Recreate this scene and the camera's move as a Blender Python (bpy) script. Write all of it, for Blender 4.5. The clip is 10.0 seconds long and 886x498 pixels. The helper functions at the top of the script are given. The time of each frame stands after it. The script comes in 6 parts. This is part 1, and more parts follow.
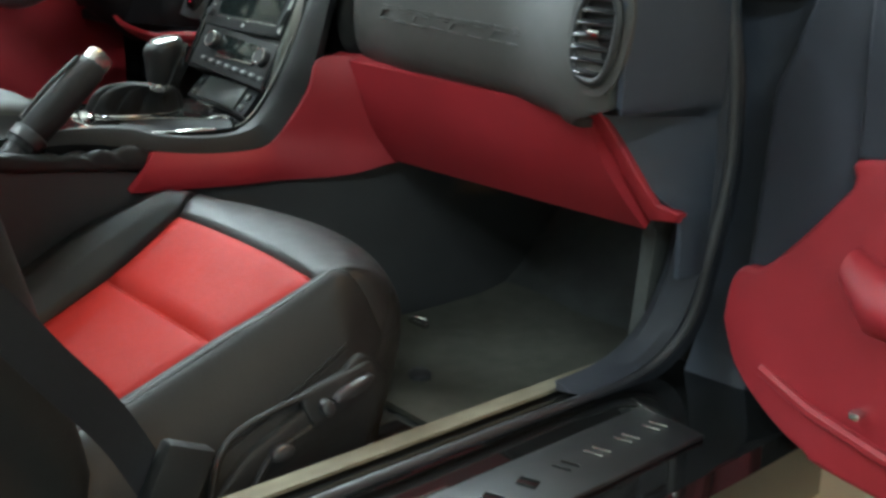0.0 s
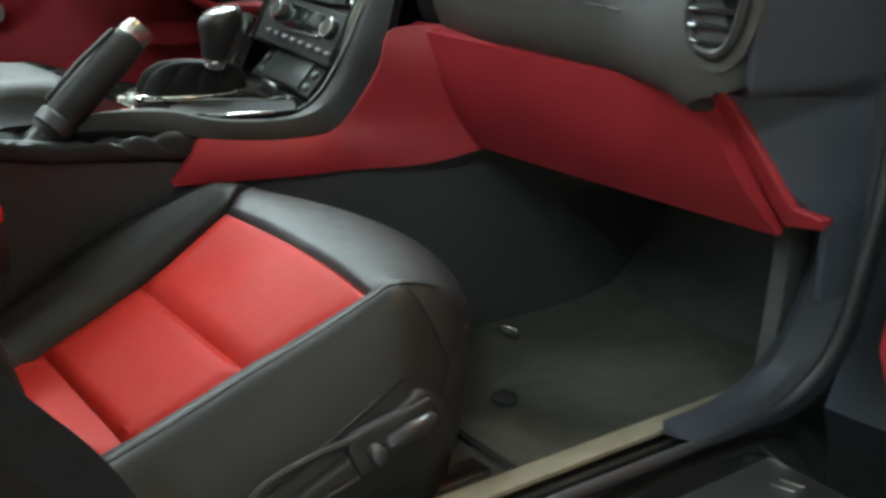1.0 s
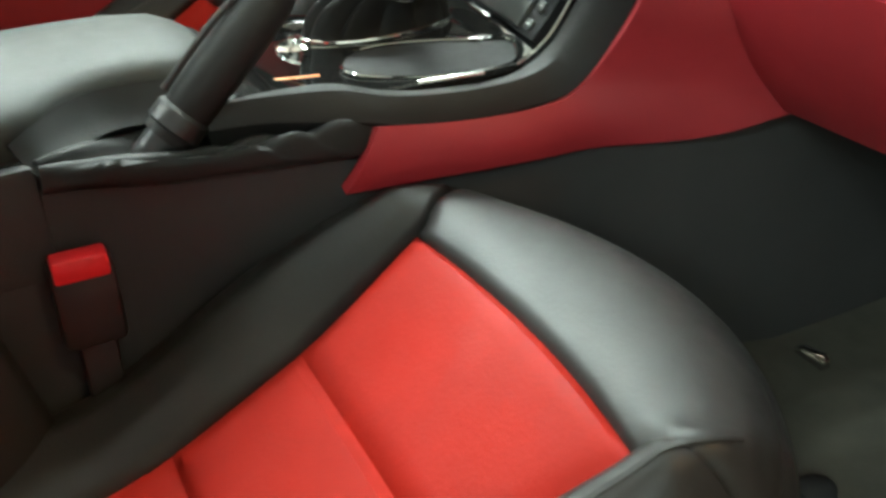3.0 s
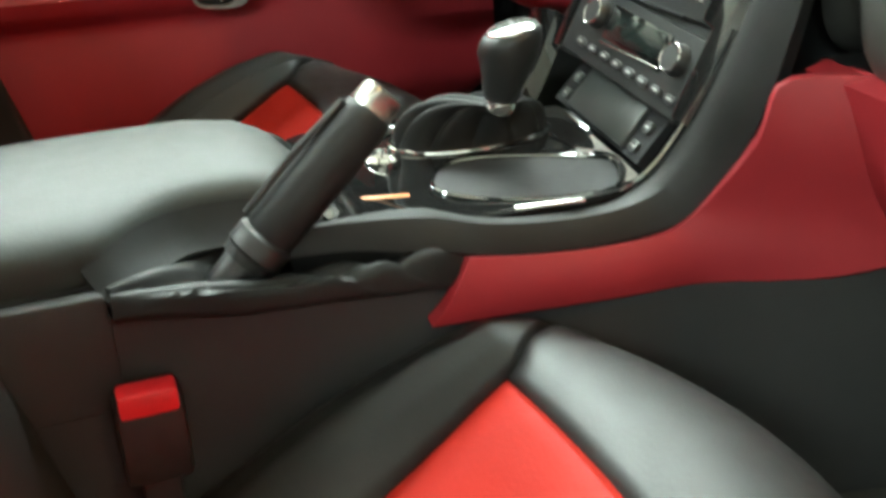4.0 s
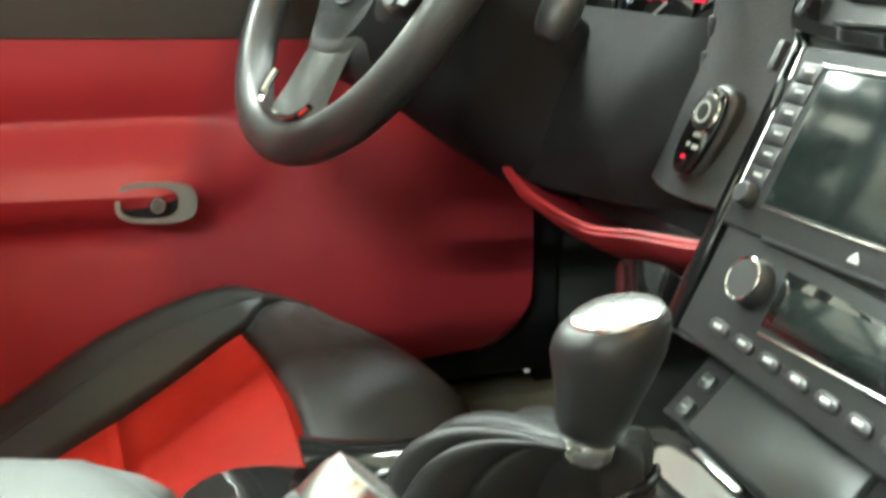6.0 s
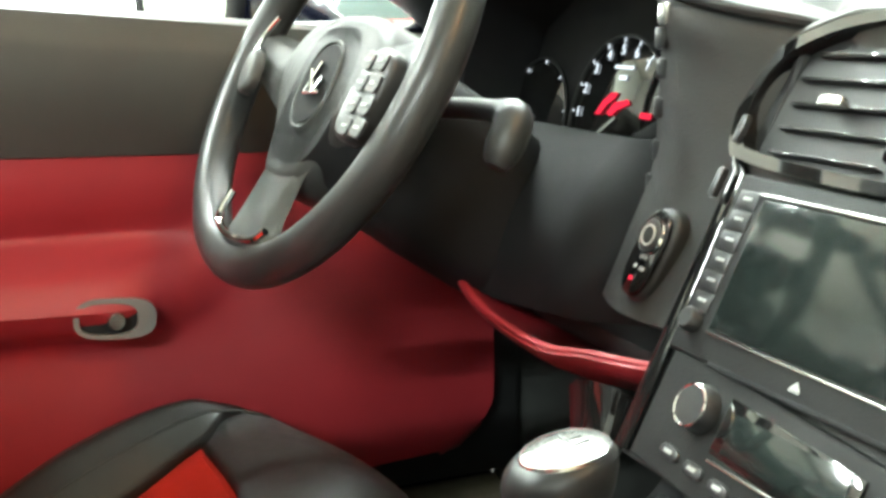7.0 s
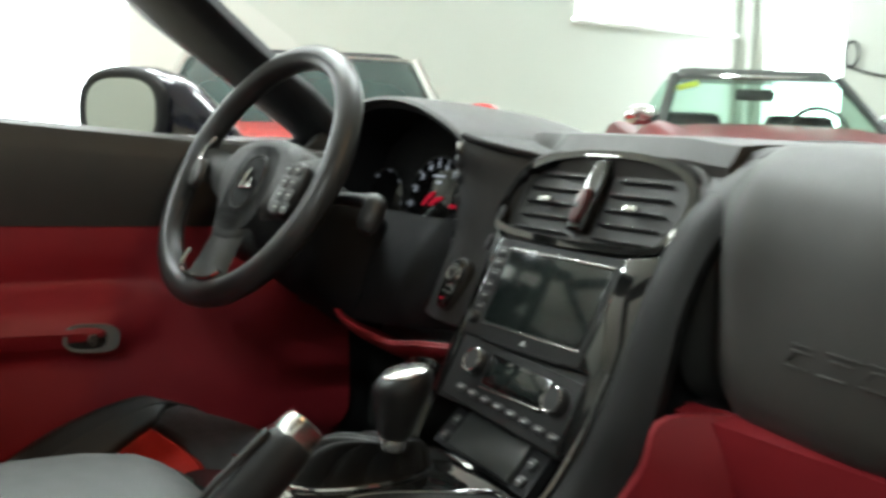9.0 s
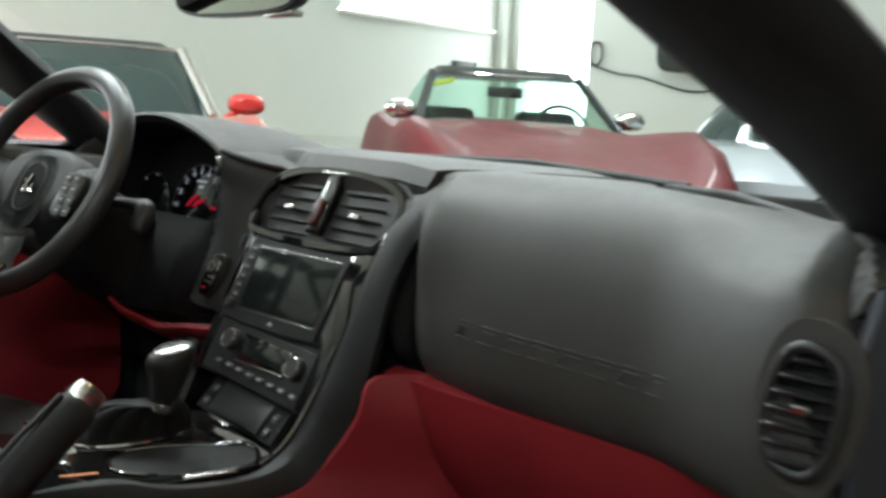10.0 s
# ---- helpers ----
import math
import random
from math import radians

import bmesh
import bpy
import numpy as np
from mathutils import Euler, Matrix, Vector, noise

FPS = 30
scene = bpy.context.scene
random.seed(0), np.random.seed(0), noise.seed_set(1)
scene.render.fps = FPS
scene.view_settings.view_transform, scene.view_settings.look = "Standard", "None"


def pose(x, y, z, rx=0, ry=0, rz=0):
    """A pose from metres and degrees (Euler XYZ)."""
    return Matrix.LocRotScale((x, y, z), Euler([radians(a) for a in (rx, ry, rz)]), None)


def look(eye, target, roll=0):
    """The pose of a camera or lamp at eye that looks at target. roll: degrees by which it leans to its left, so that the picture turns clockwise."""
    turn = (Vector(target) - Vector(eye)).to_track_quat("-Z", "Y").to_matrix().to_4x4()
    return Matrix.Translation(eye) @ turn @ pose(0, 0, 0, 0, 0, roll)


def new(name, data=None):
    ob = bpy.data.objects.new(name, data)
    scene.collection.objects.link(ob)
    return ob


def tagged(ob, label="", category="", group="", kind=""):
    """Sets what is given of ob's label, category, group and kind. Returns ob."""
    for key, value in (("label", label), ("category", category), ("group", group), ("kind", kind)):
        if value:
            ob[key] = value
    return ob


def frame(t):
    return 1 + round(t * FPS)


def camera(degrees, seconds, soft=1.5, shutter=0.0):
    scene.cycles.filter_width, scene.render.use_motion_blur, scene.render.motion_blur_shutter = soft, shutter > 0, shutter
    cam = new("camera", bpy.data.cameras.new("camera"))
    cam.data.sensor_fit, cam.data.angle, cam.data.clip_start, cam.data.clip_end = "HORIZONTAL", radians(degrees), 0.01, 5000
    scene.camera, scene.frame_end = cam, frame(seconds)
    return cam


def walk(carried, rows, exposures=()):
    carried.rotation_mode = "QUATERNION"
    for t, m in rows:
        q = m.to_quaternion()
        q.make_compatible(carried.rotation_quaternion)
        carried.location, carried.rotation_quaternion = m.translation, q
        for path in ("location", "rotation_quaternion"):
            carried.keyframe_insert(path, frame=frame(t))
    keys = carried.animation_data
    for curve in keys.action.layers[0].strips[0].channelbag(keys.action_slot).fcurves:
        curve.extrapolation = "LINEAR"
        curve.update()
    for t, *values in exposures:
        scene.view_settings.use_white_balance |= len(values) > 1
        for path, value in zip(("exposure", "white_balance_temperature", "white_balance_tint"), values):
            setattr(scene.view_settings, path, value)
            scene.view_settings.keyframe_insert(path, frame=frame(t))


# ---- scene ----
cam = camera(45.0, 10.0, soft=3.0, shutter=0.5)
PATH = [
    (0, (1.474, -0.809, 0.821), (0.1, 0.519, 0.227), 3.7),
    (0.5, (1.407, -0.713, 0.812), (-0.027, 0.529, 0.179), 2.9),
    (1, (1.334, -0.629, 0.788), (-0.168, 0.522, 0.141), 2.3),
    (1.5, (1.222, -0.549, 0.75), (-0.337, 0.504, 0.079), 1.2),
    (2, (1.075, -0.476, 0.783), (-0.465, 0.475, -0.069), 0.3),
    (2.2, (1.024, -0.447, 0.807), (-0.511, 0.442, -0.117), -2.0),
    (3.3, (0.925, -0.398, 0.842), (-0.696, 0.278, -0.116), -2.6),
    (3.5, (0.905, -0.395, 0.857), (-0.73, 0.264, -0.087), -2.4),
    (4, (0.856, -0.383, 0.861), (-0.831, 0.239, -0.014), -2.3),
    (4.5, (0.741, -0.362, 0.84), (-0.982, 0.263, 0.041), -1.6),
    (5, (0.583, -0.326, 0.805), (-1.151, 0.328, 0.053), -0.7),
    (5.5, (0.485, -0.276, 0.803), (-1.274, 0.369, 0.104), -0.4),
    (6, (0.421, -0.243, 0.789), (-1.379, 0.435, 0.243), 0.5),
    (6.2, (0.412, -0.233, 0.795), (-1.396, 0.457, 0.287), 0.2),
    (7.3, (0.452, -0.236, 0.838), (-1.354, 0.531, 0.452), -0.3),
    (7.5, (0.483, -0.258, 0.848), (-1.311, 0.54, 0.469), -0.1),
    (8, (0.622, -0.337, 0.866), (-1.149, 0.533, 0.541), 0.5),
    (8.5, (0.768, -0.42, 0.868), (-0.991, 0.491, 0.594), 1.2),
    (9, (0.879, -0.5, 0.857), (-0.812, 0.543, 0.627), 1.8),
    (9.5, (0.989, -0.563, 0.867), (-0.551, 0.695, 0.652), 2.9),
    (9.6, (0.999, -0.553, 0.876), (-0.523, 0.724, 0.643), 2.6),
    (10, (1.118, -0.639, 0.91), (-0.308, 0.741, 0.667), 3.3),
]
walk(cam, [(t, look(eye, target, roll)) for t, eye, target, roll in PATH],
     exposures=[(0.0, 0.95, 5650, 4), (2.0, 1.05, 6050, 2), (4.0, 1.65, 6200, 0), (6.0, 2.25, 6300, 0), (7.3, 2.05, 6300, 5), (8.0, 1.2, 6300, 8), (8.5, 0.75, 6250, 10), (9.0, 0.25, 6200, 9), (10.0, -0.1, 6100, 10)])

# ---- world and lights ----
world = bpy.data.worlds.new("garage_air")
scene.world = world
world.use_nodes = True
world.node_tree.nodes["Background"].inputs[0].default_value = (0.8, 0.9, 0.85, 1)
world.node_tree.nodes["Background"].inputs[1].default_value = 0.05
LAMP_POWER = 150.0
WARM_POWER = 24.0


# ---- materials ----
def pbr(name, col, rough, metal=0.0, var=0.12, scale=6.0, bump=0.0, bscale=500.0, coat=0.0, spec=0.5, cells=False, rvar=0.1):
    """Plain surface with two scales of variation in colour and gloss, and fine relief."""
    m = bpy.data.materials.new(name)
    m.use_nodes = True
    nt = m.node_tree
    b = nt.nodes["Principled BSDF"]
    b.inputs["Roughness"].default_value = rough
    b.inputs["Metallic"].default_value = metal
    b.inputs["Specular IOR Level"].default_value = spec
    b.inputs["Coat Weight"].default_value = coat
    b.inputs["Coat Roughness"].default_value = 0.04
    tc = nt.nodes.new("ShaderNodeTexCoord")
    n1 = nt.nodes.new("ShaderNodeTexNoise")
    n1.inputs["Scale"].default_value = scale
    n1.inputs["Detail"].default_value = 6.0
    nt.links.new(tc.outputs["Object"], n1.inputs["Vector"])
    ramp = nt.nodes.new("ShaderNodeMix")
    ramp.data_type = "RGBA"
    ramp.inputs[6].default_value = (*[c * (1 - var) for c in col], 1)
    ramp.inputs[7].default_value = (*[min(1, c * (1 + var)) for c in col], 1)
    nt.links.new(n1.outputs["Fac"], ramp.inputs[0])
    nt.links.new(ramp.outputs[2], b.inputs["Base Color"])
    mr = nt.nodes.new("ShaderNodeMapRange")
    mr.inputs["To Min"].default_value = max(0.02, rough * (1 - rvar))
    mr.inputs["To Max"].default_value = min(1.0, rough * (1 + rvar))
    n2 = nt.nodes.new("ShaderNodeTexNoise")
    n2.inputs["Scale"].default_value = scale * 7
    n2.inputs["Detail"].default_value = 3.0
    nt.links.new(tc.outputs["Object"], n2.inputs["Vector"])
    nt.links.new(n2.outputs["Fac"], mr.inputs["Value"])
    nt.links.new(mr.outputs["Result"], b.inputs["Roughness"])
    if bump > 0:
        bp = nt.nodes.new("ShaderNodeBump")
        bp.inputs["Strength"].default_value = bump
        bp.inputs["Distance"].default_value = 0.001
        if cells:
            g = nt.nodes.new("ShaderNodeTexVoronoi")
            g.inputs["Scale"].default_value = bscale
            nt.links.new(tc.outputs["Object"], g.inputs["Vector"])
            nt.links.new(g.outputs["Distance"], bp.inputs["Height"])
        else:
            g = nt.nodes.new("ShaderNodeTexNoise")
            g.inputs["Scale"].default_value = bscale
            g.inputs["Detail"].default_value = 4.0
            nt.links.new(tc.outputs["Object"], g.inputs["Vector"])
            nt.links.new(g.outputs["Fac"], bp.inputs["Height"])
        nt.links.new(bp.outputs["Normal"], b.inputs["Normal"])
    return m


def glow(name, col, strength):
    m = bpy.data.materials.new(name)
    m.use_nodes = True
    nt = m.node_tree
    nt.nodes.remove(nt.nodes["Principled BSDF"])
    e = nt.nodes.new("ShaderNodeEmission")
    e.inputs[0].default_value = (*col, 1)
    e.inputs[1].default_value = strength
    nt.links.new(e.outputs[0], nt.nodes["Material Output"].inputs[0])
    return m


def clear_glass(name, tint=(0.95, 0.98, 0.96), gloss=0.05):
    """Thin pane: see-through with mirror gloss at its face."""
    m = bpy.data.materials.new(name)
    m.use_nodes = True
    nt = m.node_tree
    nt.nodes.remove(nt.nodes["Principled BSDF"])
    t = nt.nodes.new("ShaderNodeBsdfTransparent")
    t.inputs[0].default_value = (*tint, 1)
    g = nt.nodes.new("ShaderNodeBsdfGlossy")
    g.inputs["Roughness"].default_value = 0.03
    x = nt.nodes.new("ShaderNodeMixShader")
    x.inputs[0].default_value = gloss
    nt.links.new(t.outputs[0], x.inputs[1])
    nt.links.new(g.outputs[0], x.inputs[2])
    nt.links.new(x.outputs[0], nt.nodes["Material Output"].inputs[0])
    return m


BLACK_LEATHER = pbr("black_leather", (0.019, 0.0183, 0.0177), 0.46, var=0.25, scale=9, bump=0.2, bscale=260, rvar=0.25, spec=0.25)
WHEEL_LEATHER = pbr("smooth_wheel_leather", (0.024, 0.024, 0.024), 0.35, var=0.25, scale=9, bump=0.06, bscale=260, rvar=0.2, spec=0.5)
RED_LEATHER = pbr("red_leather", (0.25, 0.011, 0.0065), 0.52, var=0.2, scale=11, bump=0.16, bscale=260, rvar=0.25, spec=0.08)
SEAT_PLASTIC = pbr("seat_plastic", (0.015, 0.0148, 0.015), 0.5, bump=0.3, bscale=1200, spec=0.35)
DASH_VINYL = pbr("dash_vinyl", (0.046, 0.045, 0.0415), 0.55, var=0.2, scale=7, bump=0.3, bscale=700, rvar=0.15)
CLUSTER_BLACK = pbr("cluster_black", (0.01, 0.01, 0.011), 0.7, bump=0.2, bscale=900, spec=0.2)
GAITER = pbr("gaiter_leather", (0.017, 0.017, 0.017), 0.48, var=0.25, scale=12, bump=0.15, bscale=300, spec=0.2)
SHIFT_LEATHER = pbr("shift_gaiter_leather", (0.013, 0.013, 0.013), 0.45, var=0.25, scale=12, bump=0.15, bscale=300, spec=0.22)
# dark metal put on gloss black edges so that they show glints
GLINT = pbr("glint_metal", (0.3, 0.3, 0.3), 0.08, metal=1.0, var=0.2, scale=60, rvar=0.3)
# sill carpet: the warm lamp's light is put into the base colour
SILL_CARPET = pbr("warm_lit_carpet", (0.15, 0.132, 0.095), 0.95, var=0.35, scale=25, bump=1.0, bscale=650, spec=0.1)
CONSOLE_VINYL = pbr("console_vinyl", (0.036, 0.036, 0.036), 0.5, var=0.2, scale=9, bump=0.4, bscale=1000, cells=True, spec=0.35)
HUB_VINYL = pbr("hub_vinyl", (0.028, 0.029, 0.028), 0.45, var=0.15, scale=12, bump=0.3, bscale=1000, cells=True)
LID_VINYL = pbr("lid_vinyl", (0.03, 0.0335, 0.031), 0.6, var=0.15, scale=8, bump=0.15, bscale=300, spec=0.38)
RED_VINYL = pbr("red_vinyl", (0.3, 0.02, 0.028), 0.45, var=0.18, scale=8, bump=0.35, bscale=1000, cells=True)
PIANO_BLACK = pbr("gloss_black_trim", (0.008, 0.008, 0.008), 0.05, var=0.3, coat=0.6, scale=30, rvar=0.3)
HARD_BLACK = pbr("hard_black_plastic", (0.019, 0.0195, 0.02), 0.42, bump=0.2, bscale=800)
TRAY_BLACK = pbr("satin_tray_plastic", (0.03, 0.033, 0.0315), 0.4, var=0.2, scale=12, bump=0.1, bscale=800, spec=0.45)
HAZARD_RED = pbr("dark_red_switch", (0.075, 0.012, 0.014), 0.3, var=0.1)
BUTTON_BLACK = pbr("button_plastic", (0.025, 0.025, 0.027), 0.3)
RUBBER = pbr("black_rubber", (0.018, 0.018, 0.019), 0.6, bump=0.3, bscale=300)
SEAL = pbr("door_seal_rubber", (0.03, 0.031, 0.035), 0.45, bump=0.2, bscale=300)
CARPET = pbr("charcoal_carpet", (0.058, 0.06, 0.057), 0.95, var=0.35, scale=25, bump=1.0, bscale=700, spec=0.15)
MAT_CARPET = pbr("floor_mat_carpet", (0.068, 0.067, 0.055), 0.95, var=0.35, scale=30, bump=1.0, bscale=600, spec=0.15)
SILVER_PLASTIC = pbr("silver_plastic", (0.24, 0.235, 0.225), 0.33, metal=0.35, var=0.05, scale=20)
RIM_VINYL = pbr("rim_vinyl", (0.016, 0.016, 0.016), 0.55, var=0.2, scale=9, bump=0.3, bscale=700, spec=0.2)
PILLAR_VINYL = pbr("pillar_vinyl", (0.02, 0.0205, 0.023), 0.6, var=0.2, scale=8, bump=0.25, bscale=700, spec=0.25)
KNOB_LEATHER = pbr("knob_leather", (0.012, 0.012, 0.012), 0.42, var=0.3, scale=20, bump=0.1, bscale=300, spec=0.3)
CHROME = pbr("chrome", (0.75, 0.75, 0.74), 0.1, metal=1.0, var=0.08, scale=40)
SATIN = pbr("satin_silver", (0.62, 0.61, 0.58), 0.25, metal=1.0, var=0.04, scale=20)
SCREEN = pbr("dark_screen", (0.012, 0.016, 0.015), 0.12, var=0.3, scale=15, rvar=0.3)
GREY_PRINT = pbr("grey_print", (0.4, 0.41, 0.4), 0.5)
WHITE_PRINT = glow("lit_white_print", (0.85, 0.92, 1.0), 0.35)
RED_LIT = glow("red_instrument_light", (1.0, 0.03, 0.07), 0.3)
AMBER_PRINT = pbr("amber_label", (0.5, 0.17, 0.04), 0.4)
BUCKLE_RED = pbr("buckle_red_plastic", (0.72, 0.02, 0.03), 0.35, bump=0.1, bscale=300)
WEBBING = pbr("belt_webbing", (0.011, 0.011, 0.013), 0.75, var=0.2, scale=40, bump=0.7, bscale=1500, spec=0.25)
JAMB_TRIM = pbr("jamb_trim_plastic", (0.027, 0.029, 0.036), 0.5, var=0.25, scale=6, bump=0.2, bscale=500, spec=0.22)
JAMB_PAINT = pbr("jamb_paint", (0.036, 0.042, 0.056), 0.5, var=0.3, scale=3, spec=0.4)
NAVY_PAINT = pbr("navy_paint", (0.008, 0.009, 0.022), 0.22, coat=0.5, var=0.3, scale=3)
DOOR_DARK = pbr("dark_door_vinyl", (0.042, 0.046, 0.06), 0.5, var=0.3, scale=6, bump=0.3, bscale=900, cells=True, spec=0.3)
GLASS = clear_glass("window_glass")
MIRROR = pbr("mirror_glass", (0.62, 0.66, 0.6), 0.02, metal=1.0, var=0.02)
WALL_PAINT = pbr("white_wall_paint", (0.55, 0.575, 0.53), 0.7, var=0.06, scale=0.7, bump=0.3, bscale=60)
# made-up grey for unseen walls, set by the light they bounce back
BOUNCE_WALL = pbr("bounce_wall_paint", (0.4, 0.4, 0.38), 0.8, var=0.08, scale=0.7, bump=0.3, bscale=60)
CEILING_PAINT = pbr("ceiling_paint", (0.7, 0.71, 0.68), 0.8, var=0.05, scale=0.8)
FLOOR_PAINT = pbr("tan_floor_coating", (0.36, 0.31, 0.22), 0.3, var=0.18, scale=1.2, bump=0.15, bscale=50)
DAYLIGHT = glow("bright_window_daylight", (0.95, 1.0, 0.97), 9.0)
TUBE_LIGHT = glow("fluorescent_diffuser", (0.93, 1.0, 0.95), LAMP_POWER)
WARM_BULB = glow("warm_bulb", (1.0, 0.55, 0.22), WARM_POWER)
FIXTURE = pbr("white_enamel", (0.75, 0.75, 0.73), 0.4)
BURGUNDY = pbr("burgundy_paint", (0.12, 0.012, 0.015), 0.5, spec=0.2, coat=0.06, var=0.2, scale=2)
RED_PAINT = pbr("red_car_paint", (0.6, 0.03, 0.025), 0.25, coat=0.7, var=0.12, scale=2)
SILVER_PAINT = pbr("silver_blue_paint", (0.55, 0.6, 0.66), 0.25, metal=0.2, coat=0.7, var=0.1, scale=2)
SOFT_TOP = pbr("black_canvas", (0.02, 0.021, 0.021), 0.85, bump=0.5, bscale=700)
TINT_GLASS = pbr("tinted_car_glass", (0.02, 0.035, 0.033), 0.05, var=0.1)
TYRE = pbr("tyre_rubber", (0.02, 0.02, 0.02), 0.8, bump=0.4, bscale=120)
STICKER = pbr("yellow_sticker", (0.7, 0.62, 0.05), 0.5)
DARK_BOX = pbr("dark_cabinet_paint", (0.02, 0.026, 0.025), 0.25, var=0.2)


# ---- mesh helpers ----
ORIGIN = {}


def thing(name, base, label, category, group="", kind=""):
    ob = new(name)
    ob.empty_display_size = 0.05
    ob.location = base
    ORIGIN[ob] = Vector(base)
    return tagged(ob, label, category, group, kind)


def part(name, geo, material, parent, label="", angle=38):
    """Links geometry given in world places as one mesh under a thing or part."""
    verts, faces = geo
    o = ORIGIN[parent] if parent else Vector((0, 0, 0))
    me = bpy.data.meshes.new(name)
    bm = bmesh.new()
    vs = [bm.verts.new(Vector(v) - o) for v in verts]
    for f in faces:
        try:
            bm.faces.new([vs[i] for i in f])
        except ValueError:
            pass
    bmesh.ops.recalc_face_normals(bm, faces=bm.faces)
    bm.to_mesh(me)
    bm.free()
    me.polygons.foreach_set("use_smooth", [True] * len(me.polygons))
    me.set_sharp_from_angle(angle=radians(angle))
    me.materials.append(material)
    ob = new(name, me)
    if parent:
        ob.parent = parent
        ORIGIN[ob] = o
    return tagged(ob, label) if label else ob


def structure(name, geo, material, label, category):
    return tagged(part(name, geo, material, None), label, category, kind="structure")


def join(*geos):
    verts, faces = [], []
    for v, f in geos:
        k = len(verts)
        verts += [tuple(p) for p in v]
        faces += [[i + k for i in q] for q in f]
    return verts, faces


def moved(geo, m):
    return [tuple(m @ Vector(v)) for v in geo[0]], geo[1]


def loft(rings, closed=True, caps=True):
    n = len(rings[0])
    verts = [tuple(p) for r in rings for p in r]
    faces = []
    for i in range(len(rings) - 1):
        for j in range(n if closed else n - 1):
            k = (j + 1) % n
            faces.append([i * n + j, i * n + k, (i + 1) * n + k, (i + 1) * n + j])
    if caps and closed:
        faces.append(list(range(n))[::-1])
        faces.append([(len(rings) - 1) * n + j for j in range(n)])
    return verts, faces


def sheet(fn, nu, nv, thick=0.0):
    """Surface fn(u, v), u and v from 0 to 1; with thick a closed slab, built to the side away from its normal."""
    pts = [[Vector(fn(i / nu, j / nv)) for j in range(nv + 1)] for i in range(nu + 1)]
    verts = [tuple(p) for r in pts for p in r]
    w = nv + 1
    faces = [[i * w + j, (i + 1) * w + j, (i + 1) * w + j + 1, i * w + j + 1] for i in range(nu) for j in range(nv)]
    if thick:
        k = len(verts)
        for i in range(nu + 1):
            for j in range(nv + 1):
                a, b = pts[min(i + 1, nu)][j] - pts[max(i - 1, 0)][j], pts[i][min(j + 1, nv)] - pts[i][max(j - 1, 0)]
                n = a.cross(b)
                n = n.normalized() if n.length > 1e-9 else Vector((0, 0, 1))
                verts.append(tuple(pts[i][j] - n * thick))
        faces += [[q + k for q in reversed(f)] for f in faces[: nu * nv]]
        rim = [i * w for i in range(nu + 1)] + [nu * w + j for j in range(1, nv + 1)] + [i * w + nv for i in range(nu - 1, -1, -1)] + [j for j in range(nv - 1, 0, -1)]
        for a, b in zip(rim, rim[1:] + rim[:1]):
            faces.append([a, b, b + k, a + k])
    return verts, faces


def tube(path, r, n=12, flat=1.0, closed=False, up=None):
    """A round (or flattened) rod along points; r is one radius or one for each point."""
    path = [Vector(p) for p in path]
    rs = r if isinstance(r, (list, tuple)) else [r] * len(path)
    rings, ref = [], Vector(up) if up else Vector((0.13, 0.31, 0.94))
    for i, p in enumerate(path):
        if closed:
            d = path[(i + 1) % len(path)] - path[i - 1]
        else:
            d = path[min(i + 1, len(path) - 1)] - path[max(i - 1, 0)]
        d.normalize()
        s = d.cross(ref)
        if s.length < 1e-4:
            s = d.cross(Vector((1, 0.2, 0)))
        s.normalize()
        t = s.cross(d)
        if not up:
            ref = t
        rings.append([p + rs[i] * (math.cos(a) * s + math.sin(a) * t * flat) for a in [2 * math.pi * k / n for k in range(n)]])
    if closed:
        v, f = loft(rings + [rings[0]], caps=False)
        return v, f
    return loft(rings)


def box(c, s, bev=0.003, rot=None, seg=2):
    bm = bmesh.new()
    m = Matrix.Translation(c) @ (rot.to_4x4() if rot else Matrix.Identity(4)) @ Matrix.Diagonal((*s, 1))
    bmesh.ops.create_cube(bm, size=1.0, matrix=m)
    bm.verts.index_update()
    g = None
    if bev > 0:
        bmesh.ops.bevel(bm, geom=list(bm.edges), offset=bev, segments=seg, profile=0.5, affect="EDGES", clamp_overlap=True)
    bm.verts.index_update()
    g = [tuple(v.co) for v in bm.verts], [[v.index for v in f.verts] for f in bm.faces]
    bm.free()
    return g


